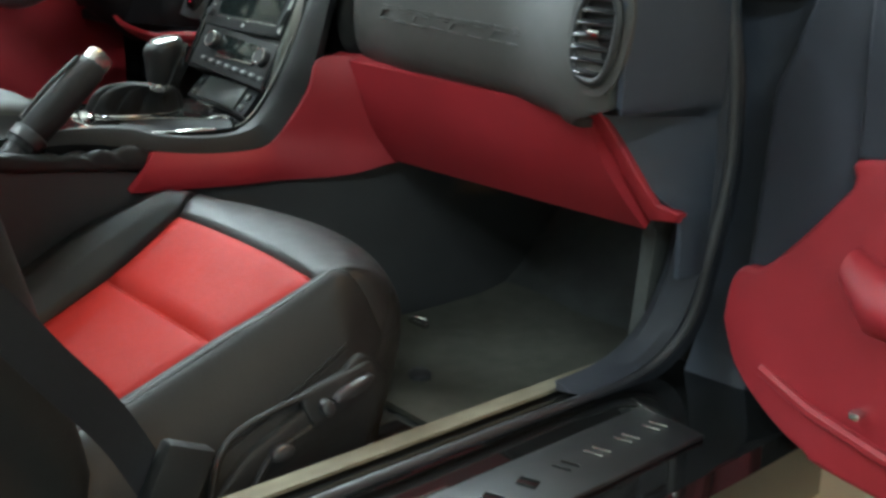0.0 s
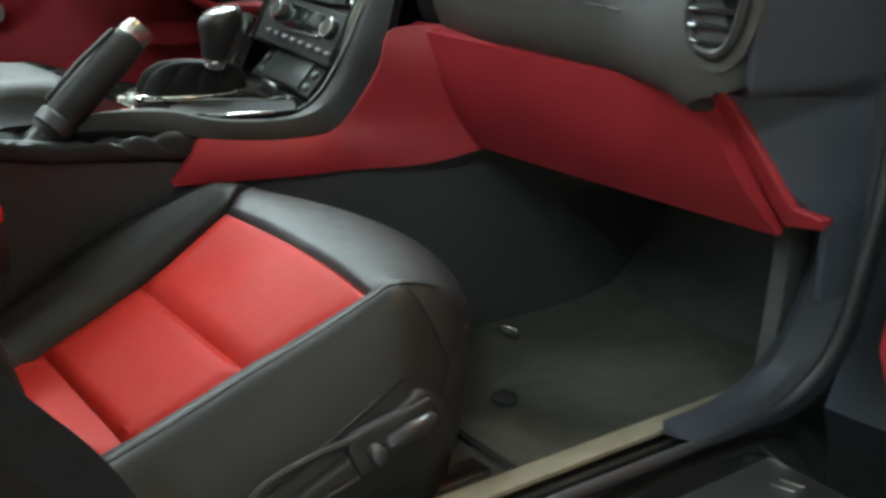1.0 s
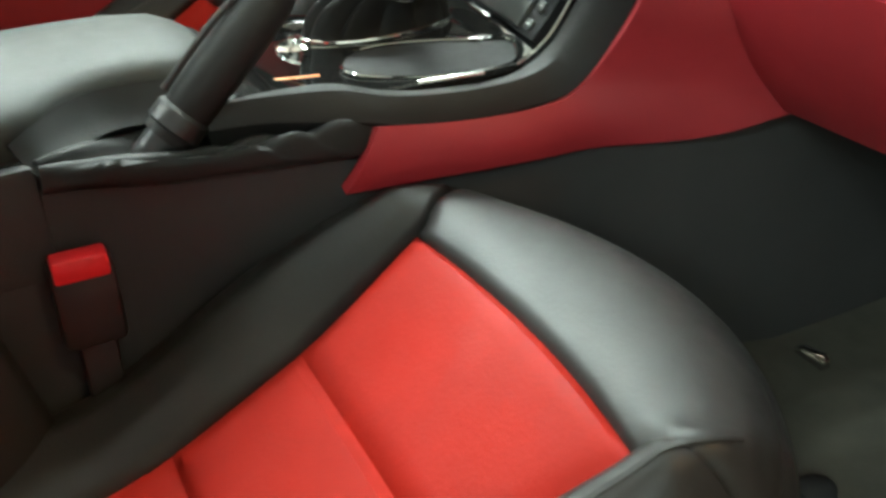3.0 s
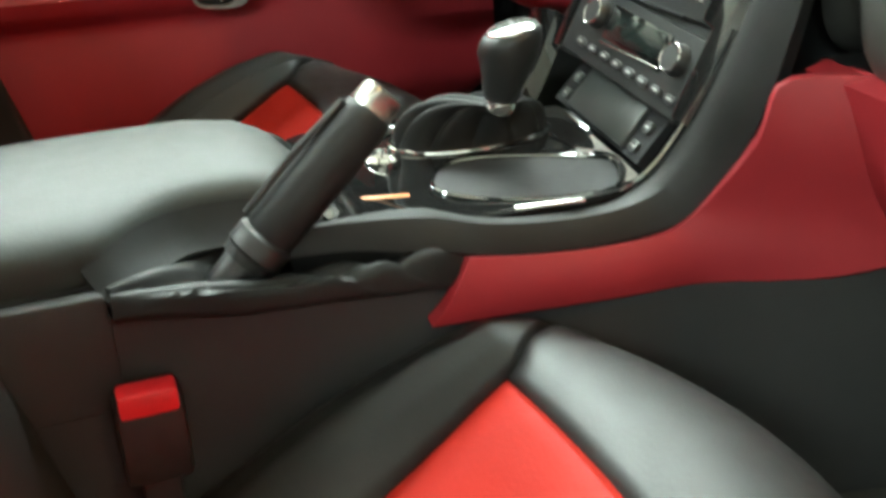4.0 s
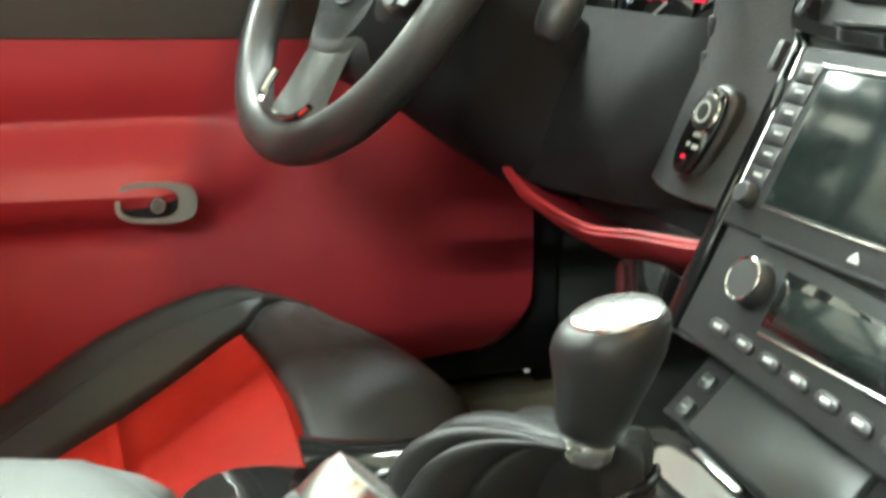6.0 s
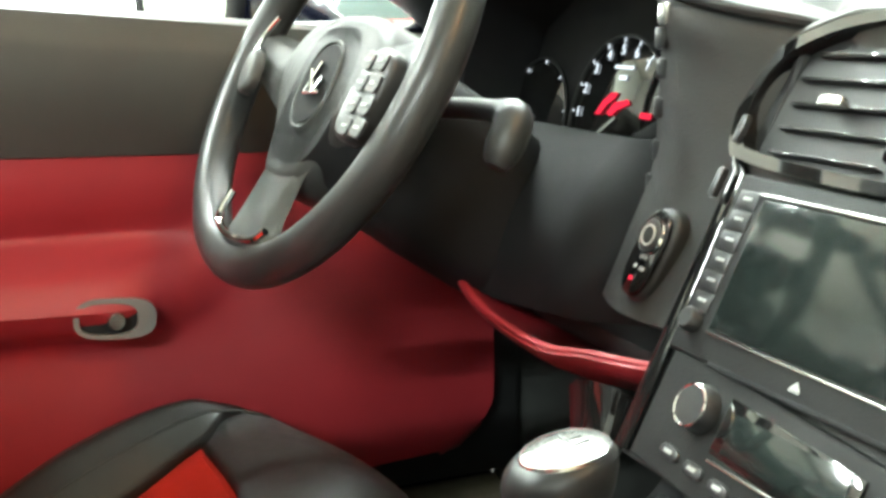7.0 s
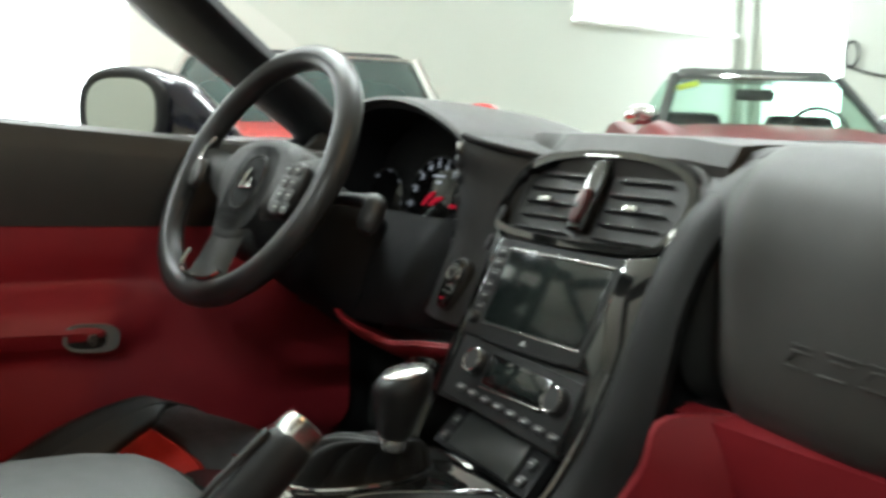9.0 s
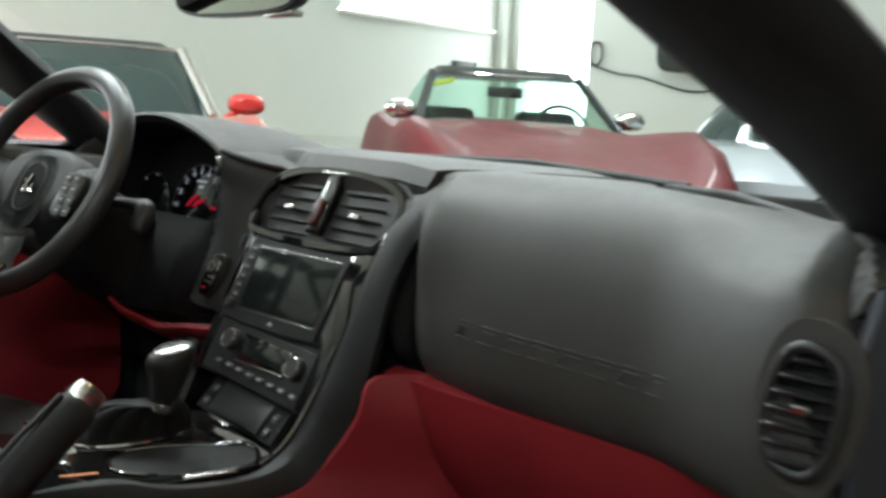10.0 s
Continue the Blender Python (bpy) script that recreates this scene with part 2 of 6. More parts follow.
def prism(poly, to3d, depth, bev=0.0, seg=2):
    """Extrudes a flat outline; to3d(a, b, d) places it, d from 0 to depth. Front edges get a rounded shoulder."""
    n = len(poly)
    cx, cy = sum(p[0] for p in poly) / n, sum(p[1] for p in poly) / n

    def inset(e):
        out = []
        for i in range(n):
            a, b, c = Vector(poly[i - 1]), Vector(poly[i]), Vector(poly[(i + 1) % n])
            d1, d2 = (b - a), (c - b)
            if d1.length < 1e-9 or d2.length < 1e-9:
                out.append(b)
                continue
            d1.normalize(), d2.normalize()
            n1, n2 = Vector((-d1.y, d1.x)), Vector((-d2.y, d2.x))
            m = n1 + n2
            m = m.normalized() if m.length > 1e-6 else n1
            k = max(0.5, m.dot(n1))
            area = sum(poly[j][0] * poly[(j + 1) % n][1] - poly[(j + 1) % n][0] * poly[j][1] for j in range(n))
            out.append(b + m * (e / k) * (1 if area > 0 else -1))
        return out

    rings = [[to3d(p[0], p[1], 0.0) for p in poly]]
    if bev > 0:
        for i in range(seg + 1):
            a = math.pi / 2 * i / seg
            q = inset(bev * (1 - math.cos(a)))
            rings.append([to3d(p[0], p[1], depth - bev + bev * math.sin(a)) for p in q])
    else:
        rings.append([to3d(p[0], p[1], depth) for p in poly])
    return loft(rings)


def oval(a, b, n=32, cx=0.0, cy=0.0, turn=0.0, power=2.0):
    out = []
    for i in range(n):
        t = 2 * math.pi * i / n
        c, s = math.cos(t), math.sin(t)
        x, y = a * math.copysign(abs(c) ** (2 / power), c), b * math.copysign(abs(s) ** (2 / power), s)
        ct, sn = math.cos(turn), math.sin(turn)
        out.append((cx + x * ct - y * sn, cy + x * sn + y * ct))
    return out


def turned(profile, c, axis, n=24):
    """Surface of revolution: profile of (radius, height along axis)."""
    q = Vector(axis).to_track_quat("Z", "Y").to_matrix()
    c = Vector(c)
    rings = [[c + q @ Vector((r * math.cos(2 * math.pi * k / n), r * math.sin(2 * math.pi * k / n), h)) for k in range(n)] for r, h in profile]
    return loft(rings)


def ring_plate(outer, inner, to3d, depth):
    """A flat frame between two outlines with as many points each."""
    r = [[to3d(*p, 0.0) for p in outer], [to3d(*p, depth) for p in outer], [to3d(*p, depth) for p in inner], [to3d(*p, 0.0) for p in inner]]
    return loft(r + [r[0]], caps=False)


def lerp_table(table, x):
    """Smooth value from rows of (x, value)."""
    if x <= table[0][0]:
        return table[0][1]
    for (a, va), (b, vb) in zip(table, table[1:]):
        if x <= b:
            t = (x - a) / (b - a)
            return va + (vb - va) * t
    return table[-1][1]


def spline(pts, n):
    """Catmull-Rom through points, n steps a span."""
    pts = [Vector(p) for p in pts]
    out = []
    for i in range(len(pts) - 1):
        p0, p1, p2, p3 = pts[max(i - 1, 0)], pts[i], pts[i + 1], pts[min(i + 2, len(pts) - 1)]
        for k in range(n):
            t = k / n
            out.append(0.5 * (2 * p1 + (p2 - p0) * t + (2 * p0 - 5 * p1 + 4 * p2 - p3) * t * t + (3 * p1 - p0 - 3 * p2 + p3) * t ** 3))
    return out + [pts[-1]]


def smooth(a, b, x):
    t = min(1, max(0, (x - a) / (b - a)))
    return t * t * (3 - 2 * t)


def lettering(text, size, m, name, material, parent, depth=0.0003, label=""):
    """Built-in font writing as a mesh; m places its flat plane."""
    cu = bpy.data.curves.new(name, "FONT")
    cu.body, cu.size, cu.extrude, cu.align_x, cu.align_y = text, size, depth, "CENTER", "CENTER"
    tmp = new("tmp", cu)
    bpy.context.view_layer.update()
    me = bpy.data.meshes.new_from_object(tmp.evaluated_get(bpy.context.evaluated_depsgraph_get()))
    geo = [tuple(m @ v.co) for v in me.vertices], [list(p.vertices) for p in me.polygons]
    bpy.data.objects.remove(tmp)
    bpy.data.meshes.remove(me)
    return part(name, geo, material, parent, label)


# ---- the garage ----
def wall_geo(axis, at, thick, a0, a1, z0, z1, holes):
    """A wall in the plane axis = at, from a0 to a1 along the other way, with openings (b0, b1, c0, c1) cut through."""
    xs = sorted({a0, a1, *[h[0] for h in holes], *[h[1] for h in holes]})
    zs = sorted({z0, z1, *[h[2] for h in holes], *[h[3] for h in holes]})
    out = []
    for p, q in zip(xs, xs[1:]):
        for r, s in zip(zs, zs[1:]):
            mx, mz = (p + q) / 2, (r + s) / 2
            if any(h[0] < mx < h[1] and h[2] < mz < h[3] for h in holes):
                continue
            c = (at, mx, mz) if axis == "x" else (mx, at, mz)
            d = (thick, q - p, s - r) if axis == "x" else (q - p, thick, s - r)
            out.append(box(c, d, bev=0))
    return join(*out)


structure("ground", box((-0.5, 1.5, -0.1), (15.4, 15.4, 0.2), bev=0), FLOOR_PAINT, "glossy tan coated concrete garage floor", "floor")
structure("ceiling", box((-0.5, 1.5, 4.1), (15.4, 15.4, 0.2), bev=0), CEILING_PAINT, "white painted garage ceiling", "ceiling")
# the floor-level hole is added to let in light from the driver's side
structure("wall_west", wall_geo("x", -8.1, 0.2, -6, 9, 0, 4, [(6.45, 8.75, 1.94, 3.5), (-2.6, 1.9, 0, 2.9)]), WALL_PAINT, "white painted garage wall with a high window", "wall")
structure("wall_north", wall_geo("y", 9.1, 0.2, -8.2, 7.2, 0, 4, [(-7.72, -6.65, 0.0, 3.0)]), WALL_PAINT, "white painted garage wall", "wall")
structure("wall_east", wall_geo("x", 7.1, 0.2, -6, 9, 0, 4, []), BOUNCE_WALL, "unseen garage wall, its grey set for bounced light", "wall")
structure("wall_south", wall_geo("y", -6.1, 0.2, -8.2, 7.2, 0, 4, []), BOUNCE_WALL, "unseen garage wall, its grey set for bounced light", "wall")
# the lower panel is an added glow behind that opening
structure("backdrop", join(box((-8.6, 5.6, 2.8), (0.05, 8.0, 2.6), bev=0), box((-8.6, -0.4, 1.5), (0.05, 6.5, 3.4), bev=0)), DAYLIGHT, "bright daylight outside the high window and an added opening", "daylight")
structure("backdrop", box((-7.2, 9.5, 1.6), (2.2, 0.05, 3.4), bev=0), DAYLIGHT, "bright daylight outside the doorway", "daylight")


def window_frame_on_west(y0, y1, z0, z1, bars):
    w = thing("window_1", (-8.0, (y0 + y1) / 2, z0), "white framed high garage window, bright with daylight", "window", kind="structure")
    for nm, c, s in (("window_sill", (-8.0, (y0 + y1) / 2, z0 + 0.02), (0.24, y1 - y0, 0.04)), ("window_frame", (-8.05, (y0 + y1) / 2, z1 - 0.03), (0.1, y1 - y0, 0.06)),
                     ("window_frame", (-8.05, y0 + 0.03, (z0 + z1) / 2), (0.1, 0.06, z1 - z0 - 0.13)), ("window_frame", (-8.05, y1 - 0.03, (z0 + z1) / 2), (0.1, 0.06, z1 - z0 - 0.13))):
        part(nm, box(c, s, 0.004), FIXTURE, w)
    for i in range(bars):
        part("mullion", box((-8.05, y0 + (y1 - y0) * (i + 1) / (bars + 1), (z0 + z1) / 2), (0.06, 0.04, z1 - z0 - 0.13), 0.004), FIXTURE, w)


window_frame_on_west(6.45, 8.75, 1.94, 3.5, 1)
structure("trim", join(box((-7.93, 8.93, 1.99), (0.13, 0.13, 3.98), 0.01)), WALL_PAINT, "square white painted corner column", "column")
structure("baseboard", join(box((-7.985, 3.75, 0.33), (0.03, 3.6, 0.66), 0.004), box((-7.985, 7.2, 0.33), (0.03, 3.1, 0.66), 0.004)), pbr("grey_dado", (0.5, 0.52, 0.47), 0.6, scale=1), "grey painted dado along the wall", "dado")


def tube_fixture(x, y, turn):
    f = thing("ceiling_light", (x, y, 3.92), "long white fluorescent ceiling light, out of view, switched on", "ceiling light", "ceiling lights")
    s = (0.28, 2.4, 0.08) if not turn else (2.4, 0.28, 0.08)
    part("housing", box((x, y, 3.96), s, 0.006), FIXTURE, f)
    d = (0.08, 2.3, 0.05) if not turn else (2.3, 0.08, 0.05)
    part("diffuser", box((x, y, 3.9), d, 0.012), TUBE_LIGHT, f, "glowing diffuser")


# out-of-view fixtures, placed for fill and for sheen on lid and seats
for lx, ly in ((-6.3, -0.9), (-3.1, 0.2), (-2.6, 0.9), (-3.4, 5.4), (-1.1, 1.9), (4.8, -4.2), (-2.2, -3.4)):
    tube_fixture(lx, ly, 0)

# unseen warm source, its pendant form made up, aimed at the wheel rim
bulb = thing("unseen_warm_lamp", (2.8, 0.8, 3.6), "unseen warm lamp added for the orange streak on the wheel rim", "pendant lamp")
part("cord", tube([(2.8, 0.8, 4.0), (2.8, 0.8, 3.72)], 0.008, 8), HARD_BLACK, bulb)
part("shade", turned([(0.03, 0.16), (0.12, 0.15), (0.3, 0.06), (0.36, 0.0), (0.35, 0.0), (0.29, 0.05), (0.11, 0.135), (0.02, 0.14)], (2.8, 0.8, 3.56), (0, 0, 1), 32), FIXTURE, bulb, "white enamel shade")
part("diffuser", turned([(0.33, 0.0), (0.3, -0.03), (0.2, -0.055), (0.02, -0.065)], (2.8, 0.8, 3.57), (0, 0, 1), 32), WARM_BULB, bulb, "glowing warm diffuser")

cabinet = thing("wall_cabinet", (-5.27, 8.99, 1.5), "dark glossy rounded box hung on the wall", "wall box")
part("body", prism(oval(0.3, 0.33, 32, -5.27, 1.84, 0, 4.5), lambda a, b, d: (a, 9.0 - d, b), 0.28, 0.06, 4), DARK_BOX, cabinet)
part("clip", box((-5.2, 8.7, 2.1), (0.09, 0.03, 0.025), 0.004), CHROME, cabinet, "chrome clip")
part("clip", box((-5.38, 8.7, 2.1), (0.05, 0.03, 0.025), 0.004), CHROME, cabinet, "chrome clip")
hose = thing("hose", (-6.4, 8.98, 1.5), "thin black hose hung along the white wall", "hose")
part("line", tube(spline([(-6.6, 8.98, 1.6), (-6.2, 8.97, 1.5), (-5.9, 8.98, 1.47), (-5.3, 8.98, 1.33), (-4.8, 8.97, 1.36)], 6), 0.012, 8), RUBBER, hose)
part("reel", tube([(-6.53 + 0.09 * math.cos(a), 8.97, 1.72 + 0.13 * math.sin(a)) for a in [2 * math.pi * k / 24 for k in range(24)]], 0.014, 8, closed=True), RUBBER, hose)
placard = thing("wall_sign", (-8.0, 6.9, 1.4), "small dark sign on the white wall", "sign")
part("board", box((-7.985, 8.35, 1.53), (0.02, 0.4, 0.1), 0.004), DARK_BOX, placard)


# ---- other cars in the garage ----
def car_frame(front, heading):
    """Local axes: x to the car's left, y from the front bumper backwards, z up."""
    h = Vector((*heading, 0)).normalized()
    m = Matrix((( -h.y, -h.x, 0, front[0]), (h.x, -h.y, 0, front[1]), (0, 0, 1, 0), (0, 0, 0, 1)))
    return m


def body_ring(y, hw, zlow, zbelt, zfender, zmid, n=9):
    """One slice of a car body: sides, fender crests and the hood or deck between."""
    half = [(0.0, zlow), (hw * 0.8, zlow), (hw * 0.97, zlow + 0.1), (hw, (zlow + zbelt) / 2), (hw * 0.985, zbelt), (hw * 0.9, zfender), (hw * 0.74, zfender * 0.985 + zmid * 0.015), (hw * 0.55, zmid * 0.85 + zfender * 0.15), (hw * 0.28, zmid * 1.0), (0, zmid + 0.005)]
    pts = spline([(p[0], p[1], 0) for p in half], 3)
    right = [(p.x, y, p.y) for p in pts]
    return right + [(-p[0], p[1], p[2]) for p in right[-2:0:-1]]


def garage_car(name, front, heading, paint, label, slices, glasshouse, roof_mat, mirror_mat, mirror_at, wheels, lamps, glass_mat, sticker=False):
    m = car_frame(front, heading)
    base = m @ Vector((0, 2.2, 0))
    car = thing(name, tuple(base), label, "car")
    part("body", moved(loft([body_ring(*s) for s in slices]), m), paint, car)
    # glasshouse: ring per height level, (z, half width, y front, y back)
    rings = []
    for z, hw, y0, y1 in glasshouse:
        rings.append([(x, y, z) for x, y in oval(hw, (y1 - y0) / 2, 40, 0, (y0 + y1) / 2, 0, 5.0)])
    k = len(rings) - 2
    part("window_glass", moved(loft(rings[: k + 1], caps=False), m), glass_mat, car, "windscreen and side glass")
    part("roof", moved(loft(rings[k:]), m), roof_mat, car)
    (z0, hw0, ya, yb), (z1, hw1, yc, yd) = glasshouse[0], glasshouse[k]
    for s in (-1, 1):
        part("pillar", moved(tube([(s * hw0 * 0.97, ya + 0.12, z0), (s * hw1 * 0.97, yc + 0.1, z1 + 0.01)], 0.032, 8), m), CHROME if roof_mat is SOFT_TOP else roof_mat, car)
        mx, my, mz = mirror_at
        mir = part("wing_mirror", moved(loft([[(s * (mx + a), my + d * 0.07, mz + b) for a, b in oval(0.1 * q, 0.058 * q, 20, 0, 0, 0, 2.6)] for d, q in ((-0.8, 0.5), (-0.5, 0.85), (0, 1.0), (0.6, 0.95))]), m), mirror_mat, car)
        part("mirror_stalk", moved(tube([(s * (mx - 0.04), my, mz - 0.03), (s * (mx - 0.15), my + 0.02, mz - 0.12)], 0.022, 8), m), mirror_mat, car)
        for wy in wheels:
            wheel = part("wheel", moved(turned([(0.2, -0.1), (0.3, -0.11), (0.33, -0.08), (0.33, 0.08), (0.3, 0.11), (0.2, 0.1)], (s * 0.74, wy, 0.33), (1, 0, 0), 28), m), TYRE, car)
            part("rim", moved(turned([(0.03, -0.112), (0.19, -0.1), (0.21, -0.105), (0.21, 0.105), (0.19, 0.1), (0.03, 0.112)], (s * 0.74, wy, 0.33), (1, 0, 0), 24), m), SATIN, wheel)
    for lx, ly, lz, r, lm, nm in lamps:
        part(nm, moved(turned([(r, 0), (r, 0.02), (r * 0.8, 0.035), (0.01, 0.04)], (lx, ly, lz), (0, -1 if ly < 2 else 1, 0.1), 20), m), lm, car)
    part("windscreen_trim", moved(tube([(hw1 * 0.9 * math.sin(k * 0.16), yc + 0.03 + 0.07 * (k / 8) ** 2, z1 + 0.012) for k in range(-9, 10)], 0.016, 8), m), CHROME, car, "bright windscreen trim")
    if roof_mat is not SOFT_TOP:
        part("hood_scoop", moved(loft([[(x, y, z + h) for x, z in [(-0.3, 0), (-0.16, 0.03 * q), (0, 0.04 * q), (0.16, 0.03 * q), (0.3, 0)]] + [(0, y, z + h - 0.03)] for y, h, q, z in ((0.75, 0, 0.2, slices[3][5] - 0.015), (1.0, 0.0, 1, slices[3][5] + 0.0), (1.5, 0.0, 1, slices[4][5]), (1.75, 0, 0.2, slices[4][5]))]), m), paint, car)
    if wheels:
        seat_geo = box((0.36, glasshouse[0][2] + 1.05, 0.74), (0.44, 0.16, 0.5), 0.06)
        part("seat", moved(seat_geo, m), BLACK_LEATHER, car)
        part("seat", moved(box((-0.36, glasshouse[0][2] + 1.05, 0.74), (0.44, 0.16, 0.5), 0.06), m), BLACK_LEATHER, car)
        part("steering_wheel", moved(tube([(0.36 + 0.18 * math.cos(a), glasshouse[0][2] + 0.55 + 0.06 * math.sin(a), 0.86 + 0.17 * math.sin(a)) for a in [2 * math.pi * k / 20 for k in range(20)]], 0.014, 8, closed=True), m), HARD_BLACK, car)
        part("rear_view_mirror", moved(box((0, glasshouse[k][2] + 0.1, z1 - 0.09), (0.24, 0.03, 0.07), 0.015), m), HARD_BLACK, car)
    if sticker:
        part("sticker", moved(box((-0.42, yc + 0.03, z1 - 0.045), (0.13, 0.012, 0.04), 0.004, Euler((radians(-38), radians(-15), 0)).to_matrix()), m), STICKER, car, "yellow windscreen sticker")
    return car


CAR_SLICES = [(0.0, 0.62, 0.3, 0.5, 0.58, 0.56), (0.18, 0.76, 0.2, 0.52, 0.68, 0.63), (0.55, 0.86, 0.18, 0.56, 0.79, 0.7), (0.95, 0.885, 0.18, 0.6, 0.855, 0.76), (1.5, 0.87, 0.18, 0.62, 0.84, 0.8), (1.95, 0.84, 0.18, 0.62, 0.82, 0.85),
              (2.4, 0.82, 0.18, 0.62, 0.8, 0.85), (3.1, 0.83, 0.18, 0.64, 0.82, 0.85), (3.6, 0.87, 0.18, 0.66, 0.88, 0.88), (4.1, 0.87, 0.2, 0.66, 0.86, 0.84), (4.5, 0.8, 0.26, 0.62, 0.78, 0.76), (4.7, 0.68, 0.34, 0.56, 0.7, 0.68)]
COUPE_SLICES = [(y, hw, lo, zb, zf + 0.035 * smooth(0.2, 0.9, y), zm + (0.065 if 1.2 < y < 3.5 else 0.05 * smooth(0.2, 1.2, y))) for y, hw, lo, zb, zf, zm in CAR_SLICES]
THROUGH_GLASS = clear_glass("car_window_glass", (0.72, 0.86, 0.8))
garage_car("classic_coupe", (-1.786, 3.12), (0.804, -0.595), BURGUNDY, "burgundy classic sports coupe with chrome wing mirrors", COUPE_SLICES,
           [(0.86, 0.66, 1.8, 3.75), (1.0, 0.6, 2.0, 3.55), (1.1, 0.56, 2.22, 3.35), (1.19, 0.51, 2.4, 3.12), (1.255, 0.46, 2.5, 3.02)], DARK_BOX, CHROME, (0.73, 2.05, 0.95), (0.95, 3.45),
           [(0.55, 0.12, 0.6, 0.05, CHROME, "headlamp"), (-0.55, 0.12, 0.6, 0.05, CHROME, "headlamp")], THROUGH_GLASS, True)
garage_car("convertible", (-2.25, 0.92), (0.92, -0.4), RED_PAINT, "bright red convertible with a closed black canvas top", CAR_SLICES,
           [(0.84, 0.76, 1.9, 3.75), (0.95, 0.72, 2.02, 3.6), (1.08, 0.68, 2.2, 3.4), (1.18, 0.63, 2.36, 3.2), (1.235, 0.52, 2.5, 3.0)], SOFT_TOP, RED_PAINT, (0.92, 2.1, 0.92), (0.95, 3.45),
           [(0.6, 0.1, 0.58, 0.05, CHROME, "headlamp"), (-0.6, 0.1, 0.58, 0.05, CHROME, "headlamp")], TINT_GLASS)
garage_car("silver_coupe", (-3.05, 9.0 - 0.35), (-0.3, 0.95), SILVER_PAINT, "silver blue sports coupe with round tail lamps", CAR_SLICES,
           [(0.84, 0.74, 1.9, 3.75), (0.95, 0.7, 2.08, 3.6), (1.08, 0.62, 2.28, 3.45), (1.15, 0.55, 2.45, 3.25), (1.19, 0.46, 2.6, 3.0)], SILVER_PAINT, SILVER_PAINT, (0.86, 2.05, 0.93), (0.95, 3.45),
           [(x, 4.62 if abs(x) > 0.4 else 4.66, 0.63, 0.075, DARK_BOX, "tail_lamp") for x in (0.54, 0.3, -0.3, -0.54)], TINT_GLASS)


# ---- the open sports car: shell ----
shell = thing("sports_car_shell", (0, 0, 0.0), "dark navy sports car shell with charcoal carpet, its door opening free", "car body")
part("floor_pan", join(box((0, -0.05, 0.15), (1.4, 1.7, 0.03), 0.004), box((0, 0.85, 0.42), (1.44, 0.04, 0.8), 0.004)), CARPET, shell, "charcoal carpet floor and bulkhead")
part("toe_board", sheet(lambda u, v: (0.16 + 0.54 * u, 0.52 + 0.32 * v, 0.166 + 0.3 * v ** 1.4), 8, 8, 0.02), CARPET, shell, "charcoal carpeted toe board")
part("toe_board", sheet(lambda u, v: (-0.7 + 0.54 * u, 0.52 + 0.32 * v, 0.166 + 0.3 * v ** 1.4), 8, 8, 0.02), CARPET, shell, "charcoal carpeted toe board")
part("bulkhead", box((0, -0.93, 0.55), (1.5, 0.05, 0.8), 0.01), CARPET, shell, "carpeted rear bulkhead")
